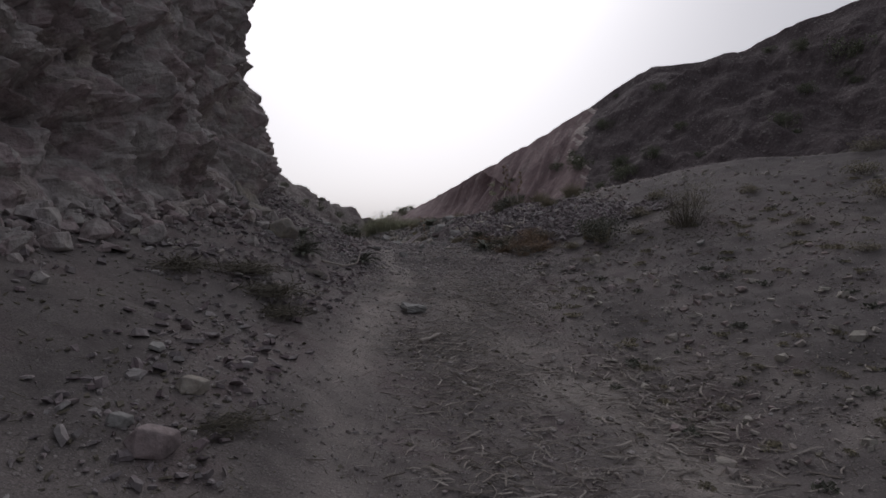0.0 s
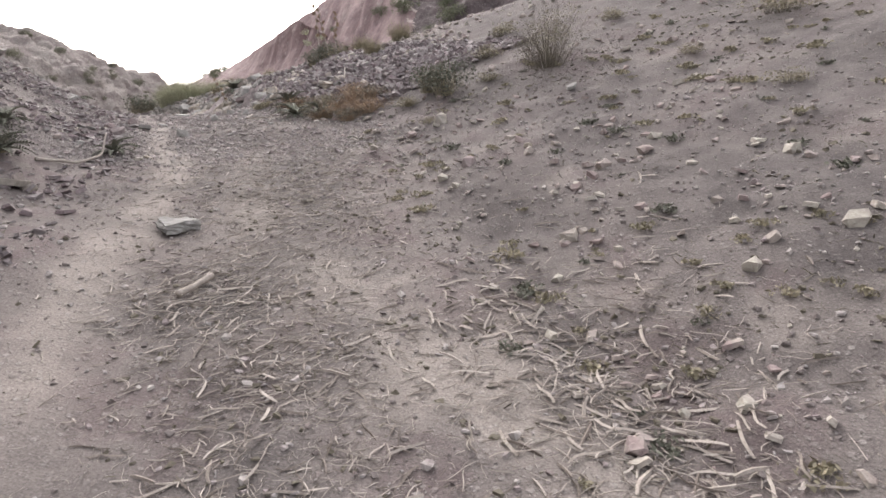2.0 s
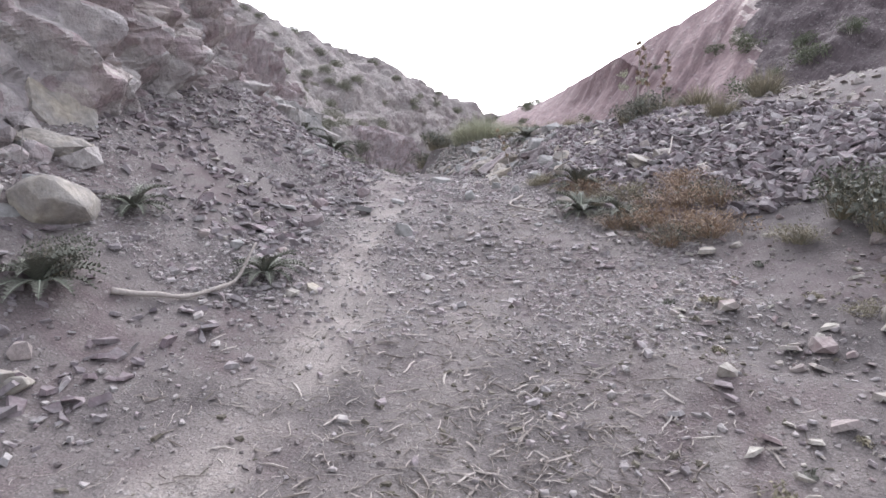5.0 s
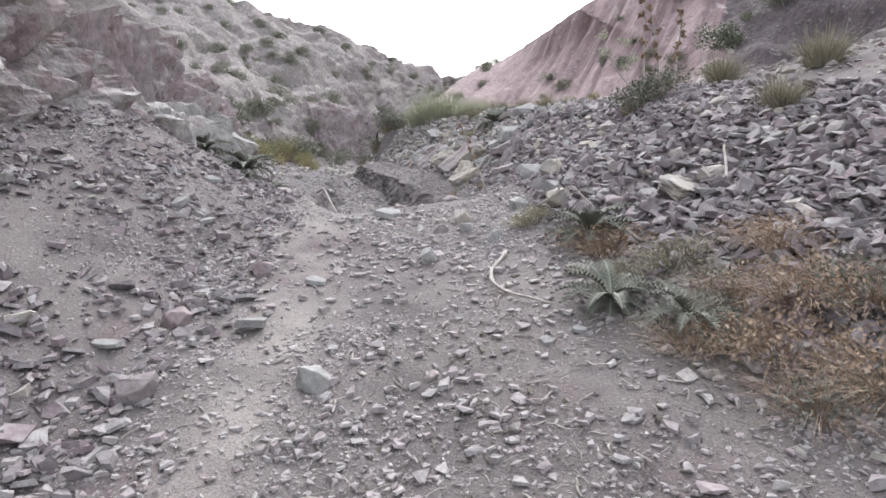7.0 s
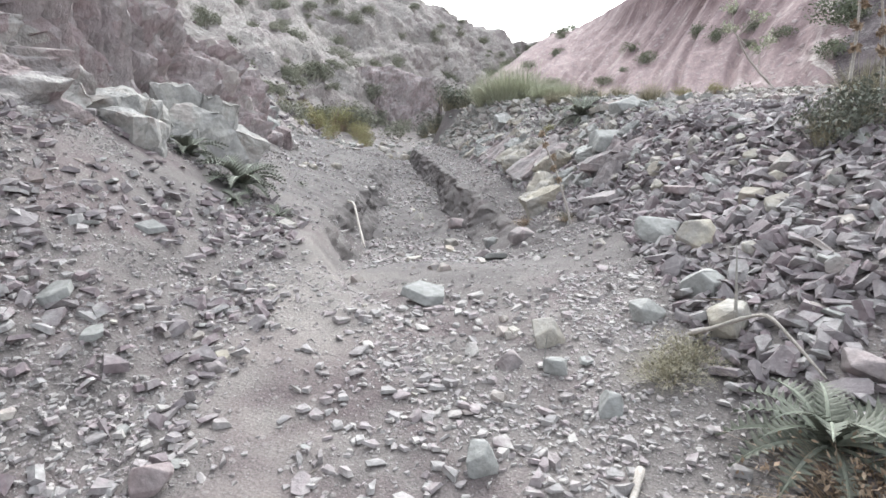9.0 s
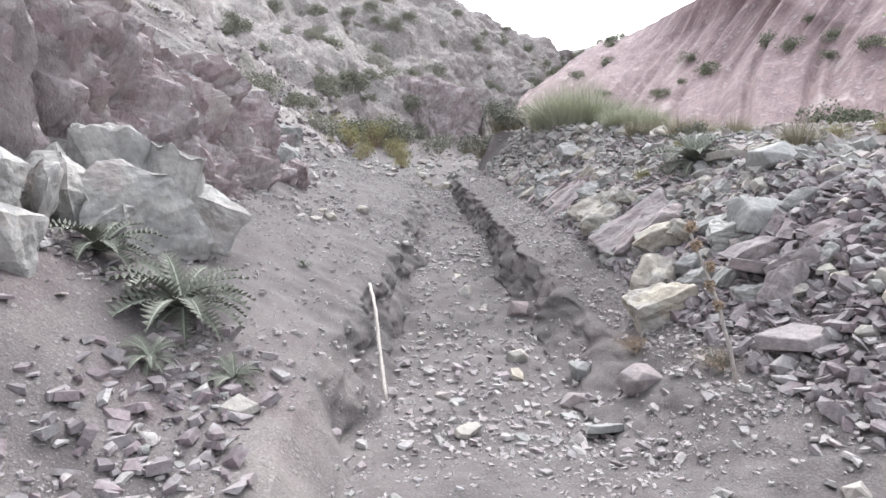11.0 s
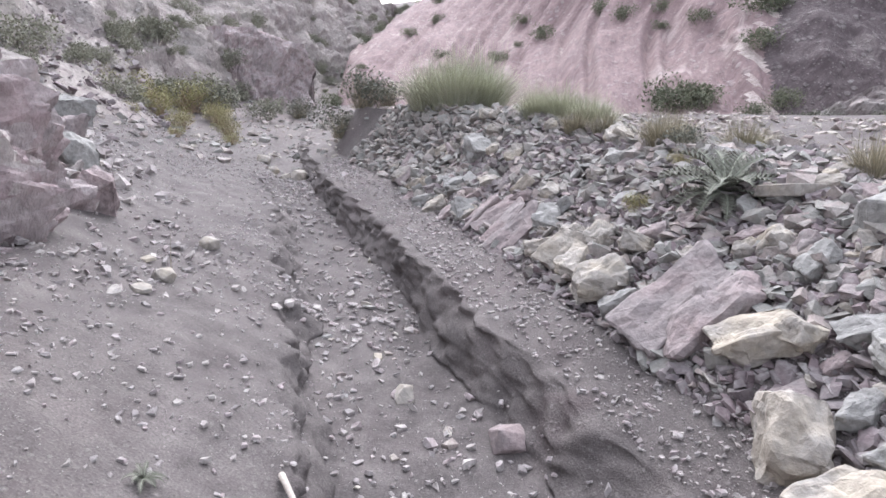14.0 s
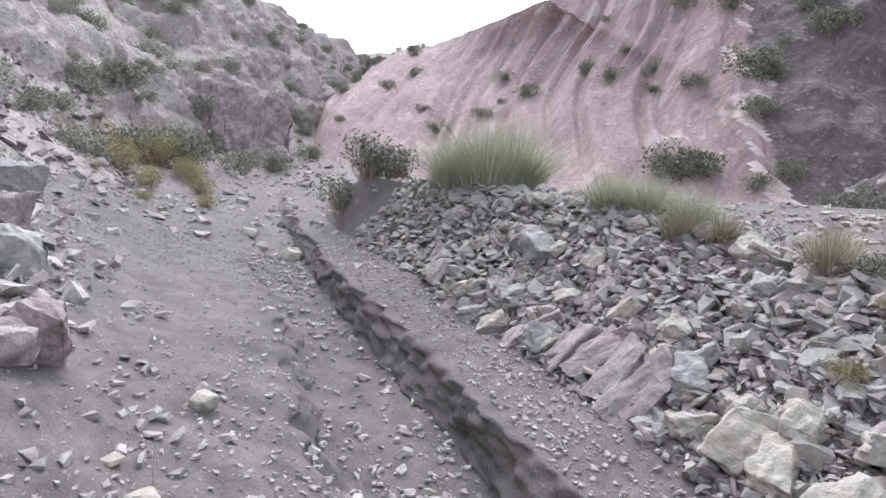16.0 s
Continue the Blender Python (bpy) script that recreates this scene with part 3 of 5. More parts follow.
west_hill, hill_face = rock_face(
    "hill_west",
    polyline([(-8.5, 18, 1.3), (-7.6, 21.5, 1.2), (-8.2, 25, 1.2), (-9.4, 30, 0.8), (-11.5, 36, 0.1), (-11.8, 43, -0.5), (-10, 50, -0.7), (-9, 58, -0.7)]),
    polyline([(-30, 12, 14), (-32, 28, 14), (-30, 48, 13.5), (-21, 60, 11.0), (-14.5, 72, 7.9), (-10, 85, 5.5), (-7, 112, 5.6)]),
    150, 340, HILL, 0.9, (4.2, 4.6, 3.6), "pale scrub-covered hillside", category="hill", rough=0.3, smooth=True, back=(-25, 6, -1.5))
rock_face("ridge_far", polyline([(-60, 118, -4), (60, 118, -4)]), polyline([(-60, 150, 6.5), (-10, 150, 8.2), (0, 150, 7.4), (60, 150, 9)]), 20, 60, HILL, 0.6, (6, 6, 5), "distant pale hillside beyond the saddle", category="hill", rough=0.2, smooth=True, back=(0, 40, -3))


# ---- stones ----
def hull_stone(seed, flat=0.5, count=16, worn=0.0, long=0.75):
    """Vertices and faces of a broken stone, one wide."""
    r = random.Random(seed)
    bm = bmesh.new()
    for _ in range(count):
        v = Vector((r.uniform(-1, 1), r.uniform(-1, 1), r.uniform(-1, 1)))
        k = max(abs(v.x), abs(v.y), abs(v.z)) * 0.7 + v.length * 0.3
        v = v / max(k, 0.2) * r.uniform(0.85, 1.0)
        bm.verts.new((v.x * 0.5, v.y * 0.5 * long, v.z * 0.5 * flat))
    res = bmesh.ops.convex_hull(bm, input=bm.verts)
    for g in set(res["geom_interior"] + res["geom_unused"]):
        if isinstance(g, bmesh.types.BMVert) and g.is_valid:
            bm.verts.remove(g)
    bmesh.ops.dissolve_limit(bm, angle_limit=0.2, verts=bm.verts, edges=bm.edges)
    if worn:
        bmesh.ops.bevel(bm, geom=list(bm.edges), offset=worn, segments=2, affect="EDGES", profile=0.6)
    bmesh.ops.triangulate(bm, faces=bm.faces)
    bm.verts.index_update()
    out = np.array([v.co for v in bm.verts]), np.array([[v.index for v in f.verts] for f in bm.faces])
    bm.free()
    return out


def flake(seed, thick=0.25):
    """A sharp broken flake of slate with straight, uneven sides and a sloping top, one long."""
    q = random.Random(seed)
    n = q.choice((3, 4, 4, 5, 5, 6))
    wide, verts = q.uniform(0.4, 0.85), []
    a0, tilt = q.uniform(0, 6), q.uniform(-0.5, 0.5)
    angles = [a0 + 2 * math.pi * (k + q.uniform(-0.36, 0.36)) / n for k in range(n)]
    reach = [0.5 * q.uniform(0.6, 1.0) for _ in angles]
    for sz in (-1, 1):
        for a, f in zip(angles, reach):
            g = f * (q.uniform(0.6, 0.95) if sz > 0 else 1.0)
            verts.append((g * math.cos(a), g * wide * math.sin(a), thick * (sz * 0.5 * q.uniform(0.5, 1.1) + tilt * g * math.cos(a))))
    faces = [(0, k + 1, k) for k in range(1, n - 1)] + [(n, n + k, n + k + 1) for k in range(1, n - 1)]
    for k in range(n):
        j = (k + 1) % n
        faces += [(k, j, n + j), (k, n + j, n + k)]
    return np.array(verts), np.array(faces)


FLAKES = [flake(600 + i, 0.13 + 0.05 * (i % 5)) for i in range(24)]
SLATES = [hull_stone(100 + i, 0.22 + 0.03 * (i % 4), 12, long=0.55 + 0.1 * (i % 4)) for i in range(10)]
LUMPS = [hull_stone(200 + i, 0.5 + 0.08 * (i % 4), 13, long=0.65 + 0.08 * (i % 4)) for i in range(12)]
WORN = [hull_stone(300 + i, 0.62 + 0.06 * (i % 3), 20, 0.035, 0.7 + 0.1 * (i % 3)) for i in range(9)]


def slab_stone(seed, thick=0.17, wide=0.66, corners=6):
    """A flat broken flag with an uneven outline and chipped edges, one long."""
    q = random.Random(seed)
    bm = bmesh.new()
    for k in range(corners):
        a = 2 * math.pi * (k + q.uniform(-0.3, 0.3)) / corners
        reach = q.uniform(0.42, 0.54)
        for sz in (-1, 1):
            f = reach * (q.uniform(0.82, 1.0) if sz > 0 else 1.0)
            bm.verts.new((f * math.cos(a), f * wide * math.sin(a) + 0.03 * sz, sz * 0.5 * thick * q.uniform(0.6, 1.05)))
    bmesh.ops.convex_hull(bm, input=bm.verts)
    bmesh.ops.dissolve_limit(bm, angle_limit=0.1, verts=bm.verts, edges=bm.edges)
    bmesh.ops.bevel(bm, geom=list(bm.edges), offset=0.012, segments=1, affect="EDGES")
    bmesh.ops.triangulate(bm, faces=bm.faces)
    bm.verts.index_update()
    out = np.array([v.co for v in bm.verts]), np.array([[v.index for v in f.verts] for f in bm.faces])
    bm.free()
    return out


def wall_slab(seed, thick=0.3, wide=0.55):
    """A squared block of bedded rock with broken corners and uneven faces, one long."""
    q = random.Random(seed)
    bm = bmesh.new()
    for sx in (-1, 1):
        for sy in (-1, 1):
            for sz in (-1, 1):
                for _ in range(2):
                    bm.verts.new((sx * 0.5 * q.uniform(0.28, 1.0), sy * 0.5 * wide * q.uniform(0.28, 1.0), sz * 0.5 * thick * q.uniform(0.45, 1.0)))
    res = bmesh.ops.convex_hull(bm, input=bm.verts)
    for g in set(res["geom_interior"] + res["geom_unused"]):
        if isinstance(g, bmesh.types.BMVert) and g.is_valid:
            bm.verts.remove(g)
    bmesh.ops.dissolve_limit(bm, angle_limit=0.12, verts=bm.verts, edges=bm.edges)
    bmesh.ops.bevel(bm, geom=list(bm.edges), offset=0.016, segments=1, affect="EDGES")
    bmesh.ops.triangulate(bm, faces=bm.faces)
    for _ in range(3):
        bmesh.ops.subdivide_edges(bm, edges=[e for e in bm.edges if e.calc_length() > 0.09], cuts=1)
        bmesh.ops.triangulate(bm, faces=bm.faces)
    bm.normal_update()
    bm.verts.index_update()
    v, nrm = np.array([a.co for a in bm.verts]), np.array([a.normal for a in bm.verts])
    a = cubes(v[:, 0] * 3.2 + seed, v[:, 1] * 3.2, v[:, 2] * 5, seed)
    v = v + nrm * (0.15 * (np.clip(a, 0, 0.5) - 0.3) + 0.014 * fbm(v[:, 0] * 9, v[:, 1] * 9, v[:, 2] * 9, 3, seed))[:, None]
    f = np.array([[c.index for c in g.verts] for g in bm.faces])
    bm.free()
    return v, f


WALL_SLABS = [wall_slab(450 + i) for i in range(6)]
SLABS = [slab_stone(400 + i, corners=4 + i % 4) for i in range(8)]



def turn_matrices(n, lean, r):
    """Random rotations: any way about z, then leaning by up to that many radians."""
    a, b, c = r.uniform(0, 2 * np.pi, n), r.normal(0, lean, n), r.normal(0, lean, n)
    ca, sa, cb, sb, cc, sc = np.cos(a), np.sin(a), np.cos(b), np.sin(b), np.cos(c), np.sin(c)
    z, o = np.zeros(n), np.ones(n)
    rz = np.stack([ca, -sa, z, sa, ca, z, z, z, o], -1).reshape(n, 3, 3)
    rx = np.stack([o, z, z, z, cb, -sb, z, sb, cb], -1).reshape(n, 3, 3)
    ry = np.stack([cc, z, sc, z, o, z, -sc, z, cc], -1).reshape(n, 3, 3)
    return rx @ ry @ rz


def joined(name, shapes, places, sizes, lean, mat, label, category, r, sink=0.12, parent=None):
    """Many small pieces in one mesh."""
    n = len(places)
    rot = turn_matrices(n, lean, r)
    pick = r.integers(0, len(shapes), n)
    verts, faces, base = [], [], 0
    for k, (sv, sf) in enumerate(shapes):
        idx = np.where(pick == k)[0]
        if not len(idx):
            continue
        p = np.einsum("nij,vj->nvi", rot[idx], sv) * sizes[idx][:, None, None]
        p += places[idx][:, None, :]
        p[..., 2] += (sizes[idx] * sink)[:, None]
        verts.append(p.reshape(-1, 3))
        faces.append((sf[None] + base + (np.arange(len(idx)) * len(sv))[:, None, None]).reshape(-1, 3))
        base += len(idx) * len(sv)
    ob = new(name, mesh_of(name, np.concatenate(verts), np.concatenate(faces), mat))
    if parent:
        ob.parent = parent
    return tagged(ob, label, category if not parent else "", kind="stuff")


def line_at(key, y, k=0):
    return np.interp(y, FINE_Y, SMOOTH[key][k])


def spread(n, y0, y1, left, right, r, inset=(0.0, 0.0), clump=0.0, bias=1.0, cell=1.3):
    """Places between two lines of the land, thinned in clumps."""
    ys = r.uniform(y0, y1, n * 3)
    f = r.uniform(0, 1, n * 3) ** bias
    xs = (line_at(left, ys) - inset[0]) * (1 - f) + (line_at(right, ys) + inset[1]) * f
    keep = r.uniform(0, 1, n * 3) < (1 - clump * (0.5 + 0.5 * np.clip(fbm(xs * cell, ys * cell, octaves=3, s=88) * 2.0, -1, 1))) * (1 - 0.75 * min(clump, 1.0) * rut_at(xs, ys))
    xs, ys = xs[keep][:n], ys[keep][:n]
    return np.stack([xs, ys, ground_height(xs, ys)], -1)


def sizes_of(n, low, high, r, power=2.4):
    return low + (high - low) * r.uniform(0, 1, n) ** power


def stone_meshes(name, shapes, mat):
    return [mesh_of(name, v, f, mat) for v, f in shapes]


FLAKE_M = stone_meshes("flake", FLAKES, STONE)
SLATE_M, LUMP_M = stone_meshes("slate", SLATES, STONE), stone_meshes("lump", LUMPS, STONE)
PALE_M, GREY_M, MAUVE_M = (stone_meshes("worn", WORN, m) for m in (PALE_STONE, GREY_STONE, MAUVE_STONE))
SLAB_PALE, SLAB_GREY, SLAB_MAUVE = (stone_meshes("slab", SLABS, m) for m in (PALE_STONE, GREY_STONE, MAUVE_STONE))
WALL_MAUVE = stone_meshes("slab", WALL_SLABS, MAUVE_STONE)
BLOCKS = [wall_slab(470 + i, 0.55, 0.8) for i in range(6)]
BLOCK_PALE, BLOCK_GREY, BLOCK_MAUVE = (stone_meshes("block", BLOCKS, m) for m in (PALE_STONE, GREY_STONE, MAUVE_STONE))

# loose scatter, too many to count
r = np.random.default_rng(21)
scree = spread(17000, 1.5, 15.2, "cliff_foot", "path_left", r, (0.0, 0.35), 0.95)
scree = scree[r.uniform(0, 1, len(scree)) < np.clip((scree[:, 1] - 5.5) / 4, 0.5, 1)]
joined("scree", FLAKES + SLATES[:3], scree, sizes_of(len(scree), 0.008, 0.17, r, 5.5), 0.3, SHALE, "thin grey slate chips on the scree slope", "scree", r)
mid = spread(14000, 8.0, 16.4, "path_left", "wall_foot", r, (0.1, 0.3), 1.0, cell=0.9)
mid = mid[r.uniform(0, 1, len(mid)) < np.clip((mid[:, 1] - 8.6 - 0.9 * np.clip(mid[:, 0], -1, 1)) / 2.2, 0.06, 1)]
mid = mid[(mid[:, 1] < 14.3) | (mid[:, 0] > line_at("bed_left", mid[:, 1]))]
mid = mid[r.uniform(0, 1, len(mid)) < np.clip((15.6 - mid[:, 1]) / 1.2, 0.35, 1)]
joined("gravel", FLAKES + SLATES[:4] + LUMPS[:1], mid, sizes_of(len(mid), 0.008, 0.11, r, 5.0), 0.16, GRAVEL, "loose grey and mauve broken stone on the track", "gravel", r)
fine = spread(42000, 8.8, 16.6, "cliff_foot", "wall_foot", r, (0.0, 0.2), 0.95, cell=1.1)
fine = fine[(fine[:, 1] < 14.2 + 0.5 * vnoise(fine[:, 0] * 2, fine[:, 1] * 2, s=98)) | (fine[:, 0] > line_at("bed_left", fine[:, 1]))]
fine = fine[r.uniform(0, 1, len(fine)) < np.clip((15.2 - fine[:, 1]) / 1.2, 0.3, 1)]
joined("grit", FLAKES, fine, sizes_of(len(fine), 0.012, 0.062, r, 2.4), 0.2, GRAVEL, "fine grey slate grit covering the track", "gravel", r, 0.05)
start = spread(15000, 1.5, 9.5, "path_left", "crest", r, (0.4, 1.5), 0.8)
clods = spread(6000, 1.5, 10.5, "path_left", "crest", r, (0.6, 1.5), 0.9, 0.8, 2.2)
joined("soil_clods", LUMPS, clods, sizes_of(len(clods), 0.008, 0.045, r, 3.5), 0.4, CLOD, "dry crumbled soil clods on the slope", "soil", r, 0.05)
joined("pebbles", LUMPS[:4] + FLAKES, start, sizes_of(len(start), 0.008, 0.06, r, 5.0), 0.25, GRAVEL, "scattered pebbles on dusty soil", "pebbles", r)
strewn = spread(2600, 2.5, 12.0, "wall_foot", "bench", r, (0.3, 0.0), 0.7, 1.3)
joined("slope_stones", FLAKES + LUMPS[:4], strewn, sizes_of(len(strewn), 0.02, 0.15, r, 3.4), 0.3, STONE, "small grey and tan stones strewn over the slope", "stones", r)
bed = spread(6500, 15.2, 27, "gully_lip", "ledge_edge", r, (0.0, -0.15), 0.75)
joined("gully_gravel", LUMPS[:3] + FLAKES, bed, sizes_of(len(bed), 0.008, 0.12, r, 5.0), 0.3, GRAVEL, "gravel washed along the gully bed", "gravel", r)
shelf = spread(11000, 15.5, 26, "ledge_edge", "wall_foot", r, (-0.05, 0.1), 0.5)
joined("ledge_gravel", FLAKES, shelf, sizes_of(len(shelf), 0.006, 0.08, r, 5.0), 0.2, GRAVEL, "fine stone chips on the earth ledge", "gravel", r)
tread = spread(22000, 14.8, 30, "path_left", "gully_lip", r, (1.2, 0.0), 0.7)
joined("path_grit", FLAKES, tread, sizes_of(len(tread), 0.006, 0.08, r, 6.0), 0.2, GRAVEL, "sparse stone grit on the packed footpath", "gravel", r)

ys_ = r.uniform(0.5, 9.5, 900)
xs_ = line_at("cliff_foot", ys_) + np.abs(r.normal(0.0, 0.4, 900)) - 0.15
joined("foot_rubble", LUMPS + WORN + SLATES[:3], np.stack([xs_, ys_, ground_height(xs_, ys_)], -1), sizes_of(900, 0.04, 0.34, r, 3.2), 0.35, CLIFF, "tumbled grey stones along the cliff foot", "rubble", r)
ys_ = r.uniform(20.6, 26.0, 800)
xs_ = line_at("cliff_foot", ys_) + r.normal(0.0, 0.45, 800)
joined("slope_rubble", SLATES[:4] + FLAKES, np.stack([xs_, ys_, ground_height(xs_, ys_)], -1), sizes_of(800, 0.03, 0.36, r, 3.2), 0.4, GRAVEL, "tumbled grey and mauve stones at the end of the cliff", "rubble", r)
ys_ = r.uniform(20.5, 32, 2600)
xs_ = line_at("cliff_foot", ys_) + r.normal(-0.7, 0.55, 2600)
joined("slope_rubble", SLATES[:4] + FLAKES, np.stack([xs_, ys_, ground_height(xs_, ys_)], -1), sizes_of(2600, 0.03, 0.22, r, 3.0), 0.35, STONE, "grey rubble below the hillside", "rubble", r)

low_hill = hill_face[: int(0.3 * len(hill_face))].reshape(-1, 3)
low_hill = low_hill[(low_hill[:, 1] < 36)]
low_hill = low_hill[r.choice(len(low_hill), 3600)] + r.normal(0, 0.12, (3600, 3)) * (1, 1, 0.1)
joined("hillside_rubble", SLATES[:5] + LUMPS[:4] + FLAKES, low_hill, sizes_of(3600, 0.04, 0.42, r, 2.8), 0.45, SHALE, "grey and mauve rubble at the foot of the hillside", "rubble", r)
valley = spread(2500, 26, 46, "cliff_foot", "crest", r, (0.0, 3.0), 0.6)
joined("valley_stones", SLATES[:4] + LUMPS[:3] + FLAKES, valley, sizes_of(len(valley), 0.04, 0.4, r, 3.5), 0.3, STONE, "stones strewn along the far valley floor", "rubble", r)

for cx, cy, sx, sy, n in ((-4.45, 19.3, 0.28, 0.22, 130), (-4.65, 20.2, 0.22, 0.4, 110), (-4.8, 19.0, 0.3, 0.25, 60), (-3.9, 24.6, 0.5, 0.5, 60), (-4.9, 25.2, 0.25, 0.6, 90)):
    xs_, ys_ = r.normal(cx, sx, n), r.normal(cy, sy, n)
    joined("loose_rubble", SLATES[:4] + FLAKES, np.stack([xs_, ys_, ground_height(xs_, ys_)], -1), sizes_of(n, 0.02, 0.18, r, 3.2), 0.25, GRAVEL, "strip of loose pale stones across the footpath", "rubble", r)

# rubble bank on the right of the track
bank = tagged(new("rubble_bank"), "sloping bank of broken grey and mauve stones", "rubble")
r = np.random.default_rng(22)
fill = spread(40000, 10.5, 23.0, "wall_foot", "crest", r, (0.05, 0.9), 0.2, 0.9)
joined("shale", LUMPS[:3] + SLATES + FLAKES, fill, sizes_of(len(fill), 0.018, 0.18, r, 3.3), 0.45, SHALE, "heaped thin mauve and grey shale flakes", "rubble", r, 0.16, bank)
fill = spread(11000, 18.0, 26.0, "wall_foot", "crest", r, (0.03, 0.9), 0.2, 0.9)
joined("rubble", LUMPS[:5] + SLATES + FLAKES, fill, sizes_of(len(fill), 0.025, 0.24, r, 2.9), 0.45, STONE, "heaped small broken stones", "rubble", r, 0.18, bank)
back = spread(5000, 12, 30, "crest", "bench", r, (0.0, -0.5), 0.8, 1.6)
joined("bench_stones", LUMPS + SLATES, back, sizes_of(len(back), 0.02, 0.13, r, 2.6), 0.35, STONE, "scattered stones on the flat bench", "rubble", r)
big = spread(300, 11.5, 24, "wall_foot", "crest", r, (-0.3, 0.3), 0.5, 0.9)
for (x, y, z), w in zip(big, sizes_of(len(big), 0.12, 0.32, r, 1.9)):
    kinds = (FLAKE_M, SLATE_M, LUMP_M, SLAB_GREY, SLAB_MAUVE, PALE_M) if y < 18.2 else (BLOCK_PALE, BLOCK_PALE, WALL_MAUVE, SLAB_GREY, SLAB_MAUVE, BLOCK_GREY)
    mesh = kinds[int(r.integers(0, 6))][int(r.integers(0, 6))]
    if y < 18.2 and w > 0.17:
        w *= 0.7
    part("stone", mesh, bank, m=pose(x, y, z + 0.16 * w, r.normal(0, 22), r.normal(0, 22), r.uniform(0, 360)) @ Matrix.Diagonal((w, w, w, 1)))


def single(name, meshes, k, x, y, w, label, category, group="", lift=0.14, rx=0.0, ry=0.0, rz=None, tall=1.0):
    ob = new(name, meshes[k % len(meshes)])
    ob.matrix_world = pose(x, y, gz(x, y) + lift * w, rx, ry, (k * 67 + x * 90) % 360 if rz is None else rz) @ Matrix.Diagonal((w, w, w * tall, 1))
    return tagged(ob, label, category, group)


# stones that stand out, one by one: x, y, width
KINDS = {"grey": (GREY_M, "grey angular stone lying on the track"), "pale": (PALE_M, "pale cream rounded stone among rubble"), "mauve": (MAUVE_M, "mauve broken stone on gritty soil"),
         "slab": (SLAB_GREY, "flat grey-green slab of slate on soil"), "cream": (SLAB_PALE, "flat pale cream slab among loose stones"), "purple": (SLAB_MAUVE, "flat purple slab leaning on rubble")}
STANDOUT = {
    "grey": [(-1.49, 2.95, 0.13), (-0.64, 10.64, 0.19), (0.3, 14.48, 0.3), (-0.2, 12.94, 0.13), (0.03, 12.68, 0.14), (-0.41, 12.31, 0.15), (-1.16, 16.74, 0.24), (-0.06, 17.63, 0.5), (0.16, 18.5, 0.42), (-1.52, 9.6, 0.14), (0.18, 13.4, 0.18), (0.46, 13.6, 0.22)],
    "pale": [(-1.38, 3.52, 0.2), (2.1, 8.85, 0.2), (-2.21, 8.83, 0.5), (0.51, 13.2, 0.27), (0.51, 14.11, 0.28), (-0.28, 13.21, 0.2), (-1.65, 17.1, 0.22), (-4.49, 20.53, 0.2), (-5.98, 27.08, 0.32), (-5.06, 26.18, 0.4), (-5.2, 26.6, 0.28), (-5.7, 26.7, 0.22), (-4.34, 19.29, 0.2), (-2.56, 18.83, 0.2), (1.17, 11.09, 0.16), (0.58, 11.82, 0.18), (2.4, 7.2, 0.08), (-1.45, 7.75, 0.14)],
    "mauve": [(-1.31, 2.87, 0.27), (1.91, 7.32, 0.15), (-1.31, 10.36, 0.19), (-1.53, 11.06, 0.18), (-0.41, 12.98, 0.14), (-1.42, 11.93, 0.16), (-1.61, 12.59, 0.11), (-0.77, 16.26, 0.27), (-1.89, 18.31, 0.26), (0.89, 12.77, 0.2), (-1.17, 16.3, 0.18)],
    "slab": [(-1.15, 11.11, 0.26), (-1.01, 13.72, 0.32), (-2.04, 12.41, 0.17), (-2.27, 12.48, 0.22), (-2.45, 13.35, 0.2), (3.31, 8.25, 0.18), (0.98, 13.44, 0.24), (-1.05, 11.86, 0.17), (-0.4, 11.2, 0.11), (-1.71, 3.85, 0.15), (-0.95, 15.78, 0.28)],
    "cream": [(-1.53, 7.66, 0.3), (0.59, 7.4, 0.13), (1.51, 10.06, 0.18), (-0.84, 9.27, 0.14), (-2.33, 14.65, 0.2), (-2.81, 19.37, 0.13), (-1.61, 15.52, 0.2), (-1.63, 12.67, 0.1), (-0.1, 19.17, 0.48), (-1.58, 16.7, 0.18), (0.91, 14.21, 0.22), (-4.3, 18.9, 0.16), (-4.6, 19.6, 0.15)],
    "purple": [(-0.04, 16.05, 0.45), (0.5, 15.2, 0.34), (1.97, 13.97, 0.2), (-0.1, 16.91, 0.42), (0.7, 12.4, 0.2)],
}
single("stone", BLOCK_GREY, 2, -0.33, 6.98, 0.3, "blunt grey block of stone on soil", "stone", "loose stones", 0.1, 6, 6, 35, 0.55)
single("stone", BLOCK_PALE, 3, 1.3, 12.61, 0.4, "flat tan block of rock on shale", "stone", "loose stones", 0.1, 10, -16, 120, 0.55)
for kind_name, rows_of in STANDOUT.items():
    meshes, text = KINDS[kind_name]
    for k, (x, y, w) in enumerate(rows_of):
        single("stone", meshes, k, x, y, w, text, "stone", "loose stones", 0.14, (k * 37) % 31 - 3, (k * 53) % 31 - 15)

